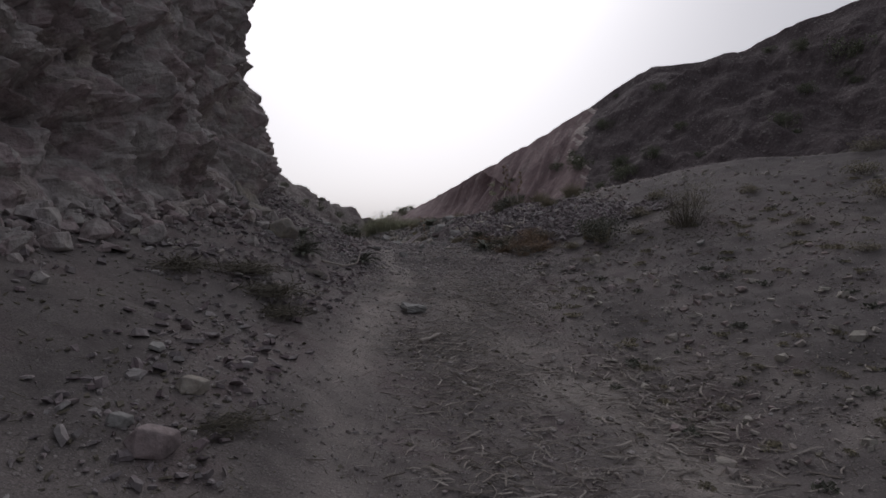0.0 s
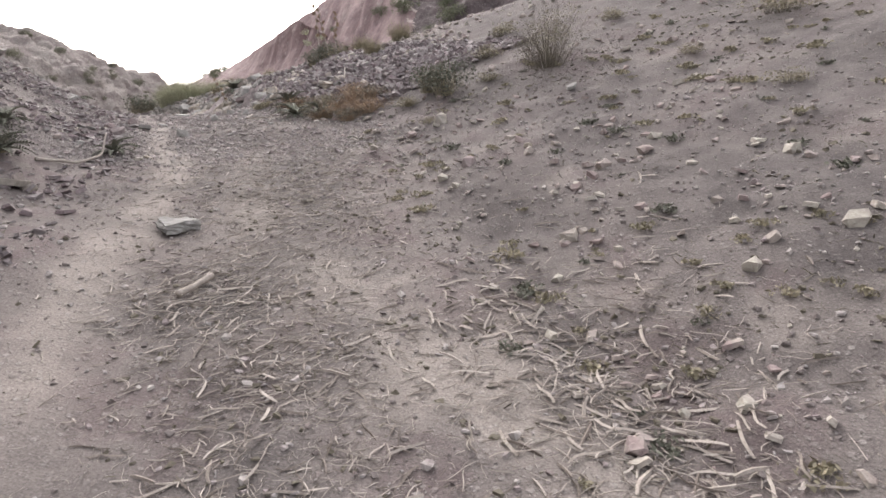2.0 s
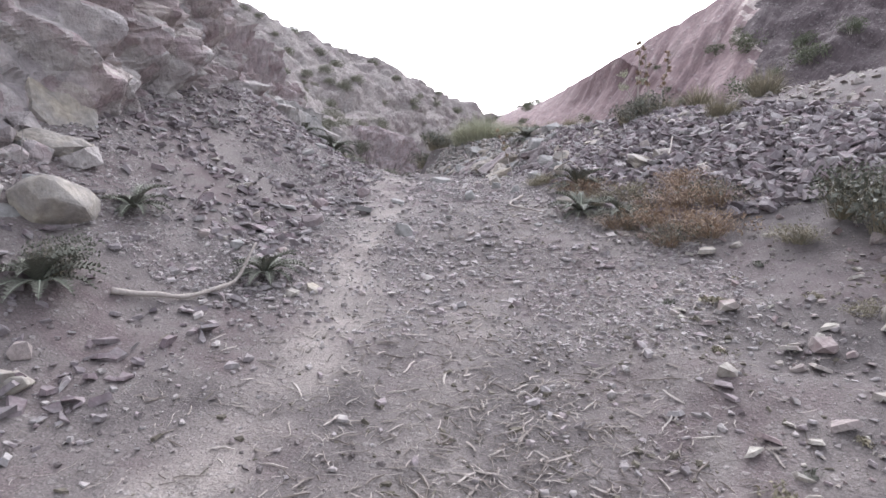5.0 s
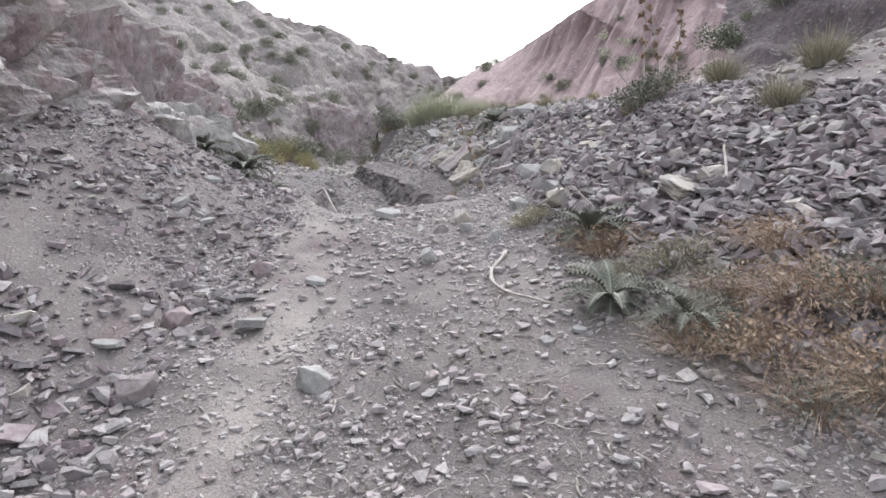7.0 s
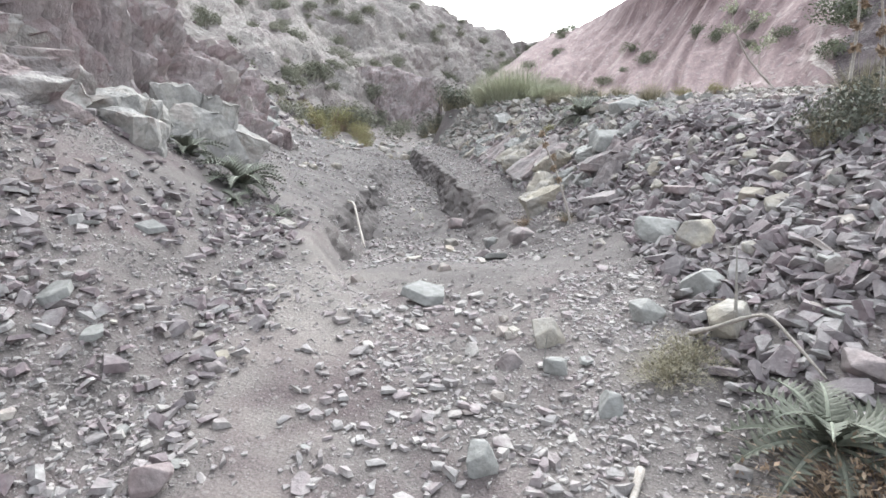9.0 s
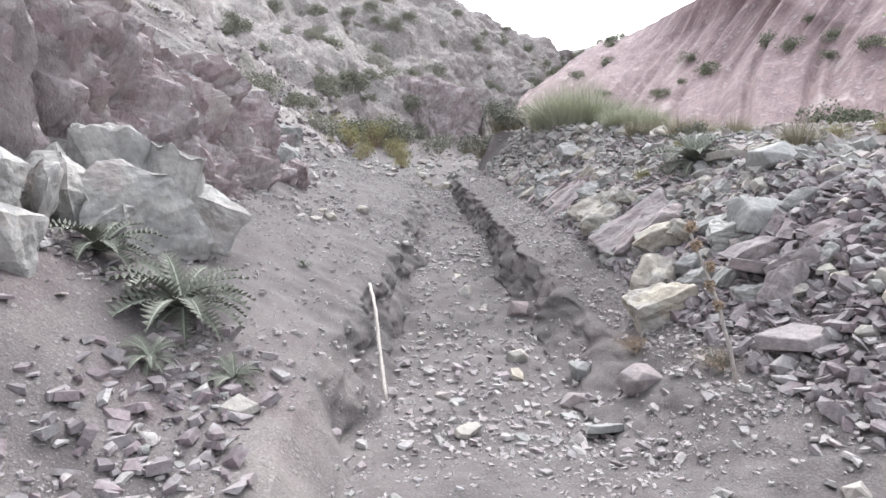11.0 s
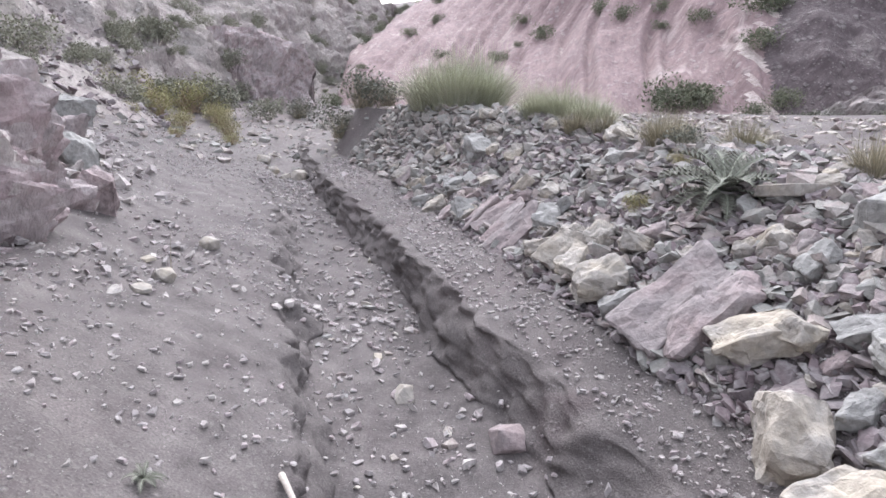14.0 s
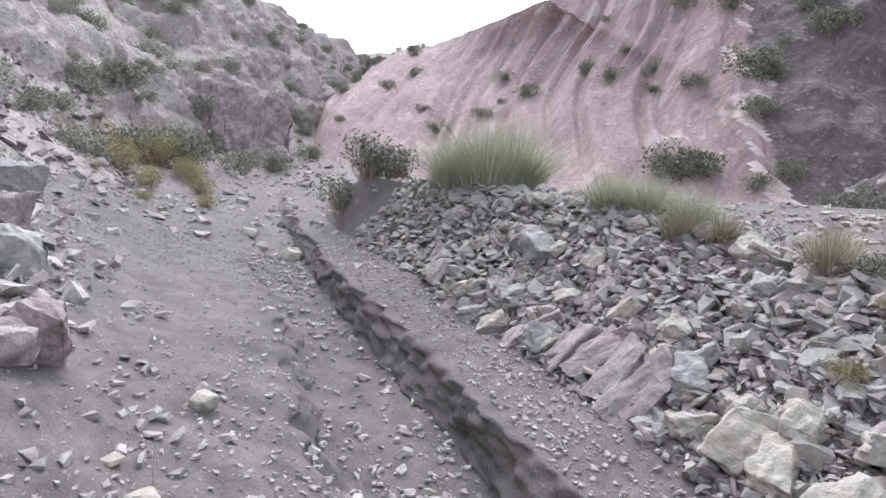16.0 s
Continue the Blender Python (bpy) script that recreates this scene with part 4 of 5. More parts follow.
# larger slates and stones that can be told apart in the soil of the track and the scree
r = np.random.default_rng(23)
for low, high, count, y0, y1, left, right in ((0.06, 0.15, 130, 5, 15.3, "cliff_foot", "path_left"), (0.05, 0.11, 110, 9, 15, "path_left", "wall_foot"), (0.05, 0.14, 60, 15.5, 25, "bed_left", "bed_right")):
    for (x, y, z), w in zip(spread(count, y0, y1, left, right, r, (0, 0), 0.9), sizes_of(count, low, high, r, 1.6)):
        part("stone", (FLAKE_M, FLAKE_M, LUMP_M, SLAB_GREY)[int(r.integers(0, 4))][int(r.integers(0, 8))], ground, m=pose(x, y, z + 0.1 * w, r.normal(0, 12), r.normal(0, 12), r.uniform(0, 360)) @ Matrix.Diagonal((w, w, w, 1)))

# boulders under the cliff
def boulder(seed, x, y, z, size, label, mat=PALE_STONE, rx=0, ry=0, rz=0):
    """A fractured boulder: a broken hull cut fine, its faces stepping along cracks."""
    v0, f0 = hull_stone(seed, 0.95, 10, 0.0, 0.85)
    bm = bmesh.new()
    vs = [bm.verts.new(tuple(a)) for a in v0]
    for f in f0:
        bm.faces.new([vs[i] for i in f])
    for _ in range(5):
        bmesh.ops.subdivide_edges(bm, edges=[e for e in bm.edges if e.calc_length() > 0.04], cuts=1, use_grid_fill=True)
        bmesh.ops.triangulate(bm, faces=bm.faces)
    bm.normal_update()
    bm.verts.index_update()
    v = np.array([q.co for q in bm.verts])
    nrm = np.array([q.normal for q in bm.verts])
    a = np.clip(cubes(v[:, 0] * 2.4 + seed, v[:, 1] * 2.4, v[:, 2] * 1.7, seed), -0.1, 0.5)
    b = np.clip(cubes(v[:, 0] * 6.5 + seed, v[:, 1] * 6.5, v[:, 2] * 4.8, seed + 50), -0.1, 0.5)
    c = cubes(v[:, 0] * 15 + seed, v[:, 1] * 15, v[:, 2] * 11, seed + 90)
    push = 0.16 * (a - 0.35) + 0.05 * (b - 0.3) + 0.018 * (c - 0.3) + 0.004 * fbm(v[:, 0] * 14, v[:, 1] * 14, v[:, 2] * 14, 3, seed)
    v = (v + nrm * push[:, None]) * np.array(size)
    faces = [[q.index for q in f.verts] for f in bm.faces]
    bm.free()
    ob = new("boulder", mesh_of("boulder", v, faces, mat))
    ob.matrix_world = pose(x, y, z, rx, ry, rz)
    return tagged(ob, label, "boulder", "boulders under the cliff")


boulder(501, -4.2, 15.95, 2.18, (0.78, 0.71, 1.42), "tall pale grey split boulder at the cliff foot", BOULDER_STONE, 0, 14, 20)
boulder(502, -3.84, 16.1, 2.17, (0.6, 0.71, 1.06), "pale grey upright slab leaning on a taller boulder", BOULDER_STONE, 0, 20, 45)
boulder(518, -3.67, 15.7, 2.22, (0.88, 0.71, 0.71), "low cream split boulder among taller ones", BOULDER_STONE, 8, 18, 70)
boulder(504, -3.65, 16.25, 2.12, (0.78, 0.57, 0.43), "small cream boulder beside the footpath", BOULDER_STONE, 0, 24, 10)
boulder(503, -4.11, 15.5, 2.36, (0.85, 0.71, 0.64), "weathered cream boulder at the cliff foot", BOULDER_STONE, 5, 8, 10)
boulder(519, -4.9, 16.2, 2.67, (0.57, 0.5, 0.5), "cream angular stone heaped behind larger boulders", BOULDER_STONE, 15, 8, 50)
boulder(520, -5.28, 16.1, 2.57, (0.57, 0.57, 0.5), "cream angular stone heaped behind larger boulders", BOULDER_STONE, 5, 28, 110)
boulder(521, -4.56, 16.0, 2.49, (0.5, 0.57, 0.43), "cream angular stone heaped behind larger boulders", BOULDER_STONE, 25, 8, 150)
boulder(522, -4.46, 15.4, 2.31, (0.71, 0.64, 0.57), "weathered cream boulder at the cliff foot", BOULDER_STONE, 12, 20, 80)
boulder(523, -3.77, 15.45, 2.22, (0.57, 0.5, 0.35), "weathered cream boulder low in the heap", BOULDER_STONE, 5, 10, 130)
boulder(505, -3.95, 16.5, 2.05, (0.4, 0.5, 0.6), "mauve-grey boulder against the cliff", MAUVE_STONE, 4, 8, 15)
boulder(506, -3.9, 14.75, 2.5, (0.8, 0.7, 0.6), "cream broken outcrop block at the cliff foot", BOULDER_STONE, 6, 12, 40)
boulder(507, -3.45, 14.55, 2.35, (0.5, 0.6, 0.5), "cream fractured block on the scree", BOULDER_STONE, 10, 6, 80)
boulder(508, -2.75, 9.45, 1.95, (0.6, 0.5, 0.45), "tan boulder on the scree slope", PALE_STONE, 5, 4, 30)
boulder(509, -2.5, 9.0, 1.72, (0.45, 0.4, 0.3), "bluish grey boulder on the scree slope", GREY_STONE, 5, 8, 60)
boulder(510, -2.35, 8.6, 1.6, (0.45, 0.38, 0.28), "bluish grey flat boulder on the scree slope", GREY_STONE, -5, 12, 100)
boulder(511, -3.0, 9.9, 2.2, (0.7, 0.6, 0.7), "cream boulder against the cliff foot", PALE_STONE, 5, 10, 20)
boulder(513, -3.8, 15.15, 2.45, (0.45, 0.4, 0.45), "cream fractured block on the scree", BOULDER_STONE, 8, 15, 120)
boulder(514, -3.7, 14.15, 2.6, (0.55, 0.45, 0.4), "cream flat-topped block at the cliff foot", BOULDER_STONE, -6, 10, 150)
boulder(512, -5.4, 20.35, 1.72, (0.45, 0.6, 0.6), "red-brown boulder against the footpath wall", MAUVE_STONE, 6, 8, 30)

boulder(515, -6.35, 21.6, 1.75, (0.7, 0.7, 0.75), "grey fractured boulder where the cliff ends", GREY_STONE, 6, 12, 50)
boulder(516, -7.0, 22.9, 1.75, (0.8, 0.7, 0.7), "mauve-grey boulder where the cliff ends", MAUVE_STONE, -6, 10, 110)
boulder(517, -7.9, 24.3, 1.75, (0.9, 0.8, 0.8), "grey fractured boulder where the cliff ends", GREY_STONE, 8, 6, 20)

# wall of tilted slabs along the ledge: x, y, width, tone
wall = tagged(new("stone_wall"), "collapsed dry wall of tilted mauve and cream slabs", "wall")
ROW = [(-0.86, 17.05, 0.44, 0), (-0.92, 17.47, 0.5, 0), (-0.4, 17.57, 0.36, 2), (-0.84, 18.05, 0.42, 0), (-1.0, 18.38, 0.44, 1), (-1.08, 18.66, 0.46, 1), (-1.36, 18.87, 0.32, 2), (-1.42, 19.2, 0.46, 0), (-1.54, 19.6, 0.34, 0),
       (-1.6, 19.85, 0.36, 0), (-1.76, 20.1, 0.3, 0), (-1.9, 20.5, 0.36, 1), (-2.0, 20.8, 0.36, 1), (-2.05, 21.08, 0.34, 1), (-2.22, 21.32, 0.32, 1), (-2.36, 21.54, 0.28, 0), (-2.52, 21.8, 0.26, 1), (-2.7, 22.1, 0.26, 0), (-2.85, 22.45, 0.26, 2), (-3.0, 22.8, 0.24, 1)]
for k, (x, y, w, tone) in enumerate(ROW):
    mesh = (BLOCK_PALE, WALL_MAUVE, BLOCK_GREY)[tone]
    flag = tone == 1
    size = (1.9 * w, (1.6 + 0.15 * math.sin(k * 2.9)) * w, 1.25 * w) if flag else (w * (1.15 + 0.15 * math.sin(k * 5)), w * (1.0 + 0.12 * math.sin(k * 3.7)), w)
    part("slab", mesh[k % len(mesh)], wall, m=pose(x + 0.2, y + 0.05, gz(x + 0.2, y) + 0.2 * w, (9 if flag else 16) * math.sin(k * 3), (-40 if flag else -24) - (6 if flag else 14) * math.sin(k * 2.3), 22 + (5 if flag else 40) * math.sin(k * 1.7)) @ Matrix.Diagonal((*size, 1)))
UPPER = [(-1.12, 19.22, 0.24, 2), (-1.15, 19.8, 0.34, 0), (-1.46, 20.5, 0.34, 2), (-2.05, 23.0, 0.5, 2), (-0.75, 18.5, 0.34, 1), (-0.5, 18.0, 0.3, 0), (-0.95, 19.45, 0.3, 0), (-1.3, 20.1, 0.26, 0), (-1.6, 21.2, 0.26, 1), (-1.9, 22.0, 0.24, 0)]
for k, (x, y, w, tone) in enumerate(UPPER):
    part("slab", (BLOCK_PALE, BLOCK_MAUVE, BLOCK_GREY)[tone][k % 6], wall, m=pose(x, y, gz(x, y) + 0.2 * w, 10 * math.sin(k * 3), -25, 40 * k) @ Matrix.Diagonal((w, w, w, 1)))

q_ = random.Random(77)
for k in range(95):
    y = q_.uniform(16.6, 24.5)
    up = q_.random() ** 1.4
    x = float(line_at("wall_foot", y)) + 0.12 + 0.85 * up
    w = q_.uniform(0.13, 0.34) * (1 - 0.3 * up)
    if 17.9 < y < 21.6 and up < 0.45:
        continue
    tone = q_.choice((BLOCK_PALE, BLOCK_PALE, WALL_MAUVE, BLOCK_GREY, WALL_MAUVE, BLOCK_MAUVE) if y > 18.4 or up < 0.25 else (WALL_MAUVE, BLOCK_MAUVE, BLOCK_GREY))
    part("slab", tone[k % 6], wall, m=pose(x, y, gz(x, y) + 0.2 * w, q_.gauss(0, 14), -30 + q_.gauss(0, 12), 22 + q_.gauss(0, 30)) @ Matrix.Diagonal((1.2 * w, w, w, 1)))


# ---- wood litter ----
def chip(seed):
    """A crooked twig or a curled splinter of wood, one long."""
    q = random.Random(seed)
    twig = seed % 3 != 0
    n, bend, w = 6, q.uniform(-0.35, 0.35), q.uniform(0.009, 0.017) if twig else q.uniform(0.022, 0.05)
    kink, rise = q.uniform(-0.07, 0.07), q.uniform(0.0, 0.1)
    verts, faces = [], []
    for i in range(n):
        t = i / (n - 1) - 0.5
        c = np.array([t, bend * (0.25 - t * t) + kink * math.sin(7 * t), rise * (0.25 - t * t) * 2 + 0.015 * math.sin(i * 1.3 + seed)])
        k = w * (1 - 0.3 * abs(t * 2) ** 3)
        verts += [c + (0, k, 0), c + (0, -k * 0.4, k * 0.8), c + (0, -k, -k * 0.4)]
    for i in range(n - 1):
        for j in range(3):
            a, b = i * 3 + j, i * 3 + (j + 1) % 3
            faces += [(a, b, b + 3), (a, b + 3, a + 3)]
    return np.array(verts), np.array(faces)


CHIPS = [chip(i) for i in range(15)]
r = np.random.default_rng(31)


# heaps of splinters: count, centre, spread, shortest and longest
LITTER = [(900, 0.35, 4.3, 0.4, 1.2, 0.03, 0.17), (350, -0.05, 5.75, 0.34, 0.45, 0.03, 0.2), (900, 0.75, 6.9, 0.4, 1.1, 0.03, 0.13), (1300, 0.25, 8.2, 0.6, 0.8, 0.025, 0.13),
          (800, 0.2, 10.2, 0.6, 0.7, 0.025, 0.12), (1700, 0.6, 7.6, 0.35, 0.9, 0.03, 0.12), (900, -0.5, 7.8, 0.4, 0.9, 0.02, 0.09), (1500, 0.1, 4.9, 0.34, 1.1, 0.02, 0.1),
          (400, 1.35, 4.0, 0.25, 0.6, 0.02, 0.2), (700, 1.8, 4.5, 0.5, 1.3, 0.03, 0.18), (500, 0.5, 2.6, 0.5, 0.6, 0.03, 0.16), (600, 0.36, 4.9, 0.3, 0.35, 0.02, 0.15),
          (700, 1.54, 4.5, 0.25, 0.6, 0.02, 0.2), (450, -0.1, 5.93, 0.25, 0.3, 0.02, 0.16), (500, 0.6, 3.4, 0.45, 0.5, 0.02, 0.2), (500, 0.3, 11.4, 0.5, 0.5, 0.02, 0.12)]
wood_litter = tagged(new("wood_litter"), "dry wood splinters and twigs strewn on the track", "wood chips")
at_, size_ = [], []
for n, cx, cy, sx, sy, low, high in LITTER:
    n = int(1.5 * n)
    xs_, ys_ = r.normal(cx, sx, n), r.normal(cy, sy, n)
    at_.append(np.stack([xs_, ys_, ground_height(xs_, ys_)], -1))
    size_.append(sizes_of(n, low, high, r, 2.1))
at_, size_ = np.concatenate(at_), np.concatenate(size_)
order = np.argsort(-size_)
single_chips, rest = order[:280], order[280:]
joined("splinters", CHIPS, at_[rest], size_[rest], 0.16, WOOD, "fine dry wood splinters", "wood chips", r, 0.05, wood_litter)
CHIP_M = stone_meshes("splinter", CHIPS, WOOD)
for k in single_chips:
    w = float(size_[k])
    part("splinter", CHIP_M[int(r.integers(0, len(CHIP_M)))], wood_litter, m=pose(*at_[k][:2], at_[k][2] + 0.05 * w, r.normal(0, 9), r.normal(0, 9), r.uniform(0, 360)) @ Matrix.Diagonal((w, w, w, 1)))


def tube(name, points, radius, mat, label, category, tip=0.5, group=""):
    """A bare stick as a tapered, slightly crooked tube through points."""
    pts = np.array(points, float)
    d = np.concatenate([[0], np.cumsum(np.linalg.norm(np.diff(pts, axis=0), axis=1))])
    s = np.linspace(0, d[-1], 24)
    c = np.stack([np.interp(s, d, pts[:, k]) for k in range(3)], -1)
    for _ in range(3):
        c[1:-1] = (c[:-2] + 2 * c[1:-1] + c[2:]) / 4
    c = c + 0.25 * radius * np.stack([vnoise(s * 9, s * 0, s=k) for k in range(3)], -1)
    tan = np.gradient(c, axis=0)
    tan /= np.linalg.norm(tan, axis=1, keepdims=True)
    side = np.cross(tan, (0.1, 0.2, 1.0))
    side /= np.linalg.norm(side, axis=1, keepdims=True)
    up = np.cross(side, tan)
    rr = radius * np.interp(s, [0, d[-1]], [1, tip]) * (1 + 0.2 * vnoise(s * 14, s * 0, s=9))
    ring = [c + (side * math.cos(a) + up * math.sin(a)) * rr[:, None] for a in np.arange(7) * 2 * math.pi / 7]
    verts = np.stack(ring, 1).reshape(-1, 3)
    faces = [(i * 7 + j, i * 7 + (j + 1) % 7, i * 7 + 7 + (j + 1) % 7, i * 7 + 7 + j) for i in range(23) for j in range(7)]
    faces += [tuple(range(7))[::-1], tuple(range(23 * 7, 24 * 7))]
    ob = new(name, mesh_of(name, verts, faces, mat, True))
    return tagged(ob, label, category, group)


def on_ground(*places, lift=0.02):
    return [(x, y, gz(x, y) + lift + h) for x, y, h in places]


r = np.random.default_rng(33)
flecks = np.stack([r.uniform(0.9, 7.0, 22000), r.uniform(1.8, 9.5, 22000)], -1)
flecks = flecks[r.uniform(0, 1, 22000) < np.clip(0.15 + 1.1 * fbm(flecks[:, 0] * 1.1, flecks[:, 1] * 1.1, octaves=4, s=97), 0.02, 1) * (1 - 0.8 * rut_at(flecks[:, 0], flecks[:, 1]))]
heap = np.stack([r.normal(-1.35, 0.35, 900), r.normal(3.1, 0.5, 900)], -1)
bits = np.concatenate([np.stack([r.normal(cx, sx, n // 3), r.normal(cy, sy, n // 3)], -1) for n, cx, cy, sx, sy, _, _ in LITTER])
side = np.stack([r.normal(-2.1, 0.7, 3000), r.normal(4.3, 1.5, 3000)], -1)
flecks = np.concatenate([flecks, heap, bits, side])
joined("leaf_litter", CHIPS + FLAKES[:4], np.concatenate([flecks, ground_height(flecks[:, 0], flecks[:, 1])[:, None]], 1), sizes_of(len(flecks), 0.015, 0.08, r, 2.5), 0.35, LITTER_BROWN, "dark dry leaf litter and twig bits on the slope", "leaf litter", r, 0.05)

tube("stick", on_ground((-2.95, 17.3, 0.0), (-2.55, 16.5, 0.25), (-2.1, 15.6, 0.1)), 0.014, WOOD, "long pale bare stick leaning in the gully", "stick", 0.8)
tube("stick", on_ground((0.13, 12.34, 0), (0.05, 12.0, 0.0), (0.07, 11.74, 0.01), (0.18, 11.52, 0.01), (0.42, 11.38, 0)), 0.014, WOOD, "curved pale stick lying on the track", "stick")
tube("stick", on_ground((-1.6, 8.5, 0), (-1.35, 8.75, 0.0), (-1.2, 9.0, 0.03), (-1.17, 9.2, 0.2)), 0.016, WOOD, "bent pale stalk beside a thistle", "stick")
tube("stick", on_ground((0.35, 13.1, 0.05), (0.6, 12.95, 0.18), (0.75, 12.7, 0.05)), 0.01, WOOD, "arched pale twig over the stones", "stick")
tube("stick", on_ground((-0.2, 5.78, 0.01), (-0.04, 5.98, 0.02)), 0.018, WOOD, "split piece of pale firewood", "stick", 0.9)
tube("stick", on_ground((1.55, 12.4, 0.05), (1.62, 12.75, 0.12)), 0.01, WOOD, "short pale stick on the rubble", "stick", 0.8)


# ---- plants ----
def blades(n, height, spread_r, width, r, droop=0.5, base=0.1, seg=3, lean=0.9):
    """Thin tapering blades out of one root."""
    a = r.uniform(0, 2 * np.pi, n)
    out = r.uniform(0, 1, n) ** 0.7
    h = height * r.uniform(0.55, 1.0, n) * (1 - 0.35 * out)
    reach = spread_r * out * lean
    b = base * spread_r * 4 * r.uniform(0, 1, n)
    t = np.linspace(0, 1, seg + 1)
    x = (b[:, None] + reach[:, None] * t ** 1.4)
    z = h[:, None] * (t - droop * out[:, None] * t ** 3)
    px, py = np.cos(a)[:, None] * x, np.sin(a)[:, None] * x
    w = width * r.uniform(0.6, 1.3, n)[:, None] * (1 - 0.85 * t)
    tw = a + np.pi / 2 + r.normal(0, 0.7, n)
    dx, dy = np.cos(tw)[:, None] * w, np.sin(tw)[:, None] * w
    v = np.stack([np.stack([px - dx, py - dy, z], -1), np.stack([px + dx, py + dy, z], -1)], 2).reshape(-1, 3)
    m = 2 * (seg + 1)
    k = np.arange(n)[:, None, None] * m
    f = np.array([[2 * i, 2 * i + 1, 2 * i + 3, 2 * i + 2] for i in range(seg)])[None] + k
    return v, f.reshape(-1, 4)


def leaf_cloud(n, radius, height, size, r, clumps=9):
    """Small leaves gathered in uneven clumps."""
    ca = r.uniform(0, 2 * np.pi, clumps)
    cr = radius * r.uniform(0.1, 0.75, clumps)
    centre = np.stack([np.cos(ca) * cr, np.sin(ca) * cr, height * r.uniform(0.3, 0.85, clumps)], -1)
    reach = radius * r.uniform(0.25, 0.5, clumps)
    k = r.integers(0, clumps, n)
    d = r.normal(0, 1, (n, 3))
    d /= np.linalg.norm(d, axis=1, keepdims=True)
    c = centre[k] + d * (reach[k] * r.uniform(0.3, 1.05, n) ** 0.5)[:, None] * np.array([1, 1, 0.75 * height / radius if height < radius else 0.9])
    c[:, 2] = np.maximum(c[:, 2], 0.03 * height)
    u = r.normal(0, 1, (n, 3))
    u /= np.linalg.norm(u, axis=1, keepdims=True)
    w = np.cross(u, r.normal(0, 1, (n, 3)))
    w /= np.linalg.norm(w, axis=1, keepdims=True)
    s = size * r.uniform(0.6, 1.4, n)[:, None]
    v = np.stack([c - u * s, c + w * s * 0.45, c + u * s, c - w * s * 0.45], 1).reshape(-1, 3)
    return v, np.arange(4 * n).reshape(n, 4)


def plant(name, label, category, parts, x, y, turn=0, scale=1.0, z=None, group=""):
    root = tagged(new(name), label, category, group)
    for pname, me in parts:
        part(pname, me, root)
    root.matrix_world = pose(x, y, gz(x, y) - 0.01 if z is None else z, 0, 0, turn) @ Matrix.Diagonal((scale, scale, scale, 1))
    return root


r = np.random.default_rng(41)


def thistle_leaf(length=0.37, lobes=13):
    """A spiny, deeply cut leaf arching out along x, with its pale midrib."""
    verts, faces, rib = [], [], []
    n = lobes * 2
    for i in range(n + 1):
        t = i / n
        x, z = length * t * (1 - 0.12 * t), length * (0.55 * t - 0.62 * t * t)
        half = 0.17 * length * math.sin(math.pi * min(1, 0.12 + 0.9 * t)) ** 0.8
        w = half * ((0.85 + 0.3 * ((i * 7) % 5) / 5) if i % 2 else 0.2)
        fwd = 0.05 * length if i % 2 else 0
        verts += [(x + fwd, -w, z + w * 0.45 * (1 if i % 2 else 0.5)), (x, 0, z), (x + fwd, w, z + w * 0.45 * (1 if i % 2 else 0.5))]
    for i in range(n):
        a = i * 3
        faces += [(a, a + 1, a + 4, a + 3), (a + 1, a + 2, a + 5, a + 4)]
    rv, rf = [], []
    for i in range(n + 1):
        t = i / n
        x, z, w = length * t * (1 - 0.12 * t), length * (0.55 * t - 0.62 * t * t) + 0.003, 0.012 * length / 0.4 * (1 - 0.85 * t)
        rv += [(x, -w, z), (x, 0, z + w), (x, w, z)]
    for i in range(n):
        a = i * 3
        rf += [(a, a + 1, a + 4, a + 3), (a + 1, a + 2, a + 5, a + 4)]
    return mesh_of("leaf", verts, faces, THISTLE), mesh_of("midrib", rv, rf, THISTLE_RIB)


THISTLE_RIB = material("thistle_midrib", [(0.203, 0.217, 0.173), (0.277, 0.289, 0.24)], 10.0, 0.7, 0.0)
LEAF_M, RIB_M = thistle_leaf()
THISTLES = [(0.72, 11.4, 0.95, 13), (1.05, 11.1, 0.9, 12), (-2.95, 15.1, 1.3, 17), (-3.45, 15.15, 1.0, 13), (0.7, 12.45, 1.15, 15), (-1.14, 9.24, 0.8, 14), (-1.79, 8.26, 0.9, 15), (-2.03, 9.28, 0.8, 14), (-0.38, 19.5, 1.5, 16), (-2.5, 14.85, 0.5, 10), (-2.75, 14.65, 0.5, 10), (-3.35, 16.95, 0.3, 8)]
for k, (x, y, size, count) in enumerate(THISTLES):
    root = tagged(new("thistle"), "grey-green spiny thistle rosette on stony soil", "thistle", "thistles")
    root.matrix_world = pose(x, y, gz(x, y), 0, 0, 40 * k) @ Matrix.Diagonal((size, size, size, 1))
    for j in range(int(count * 1.7)):
        up = 13 * (j % 5) - 16
        s = 0.75 + 0.3 * ((j * 7) % 5) / 5
        leaf = part("leaf", LEAF_M, root, m=pose(0, 0, 0.03, 6 * math.sin(j * 5), -up, 137.5 * j) @ Matrix.Diagonal((s, s, s, 1)))
        part("midrib", RIB_M, leaf, "pale grey-green midrib")

scrub_stems = [mesh_of("stem", *blades(420, 0.27, 0.42, 0.0022, r, 0.55), DRY if i != 1 else WEED) for i in range(3)]
scrub_leaves = [mesh_of("foliage", *leaf_cloud(620, 0.36, 0.2, 0.012, r, 16), (DRY, WEED, THISTLE)[i]) for i in range(3)]


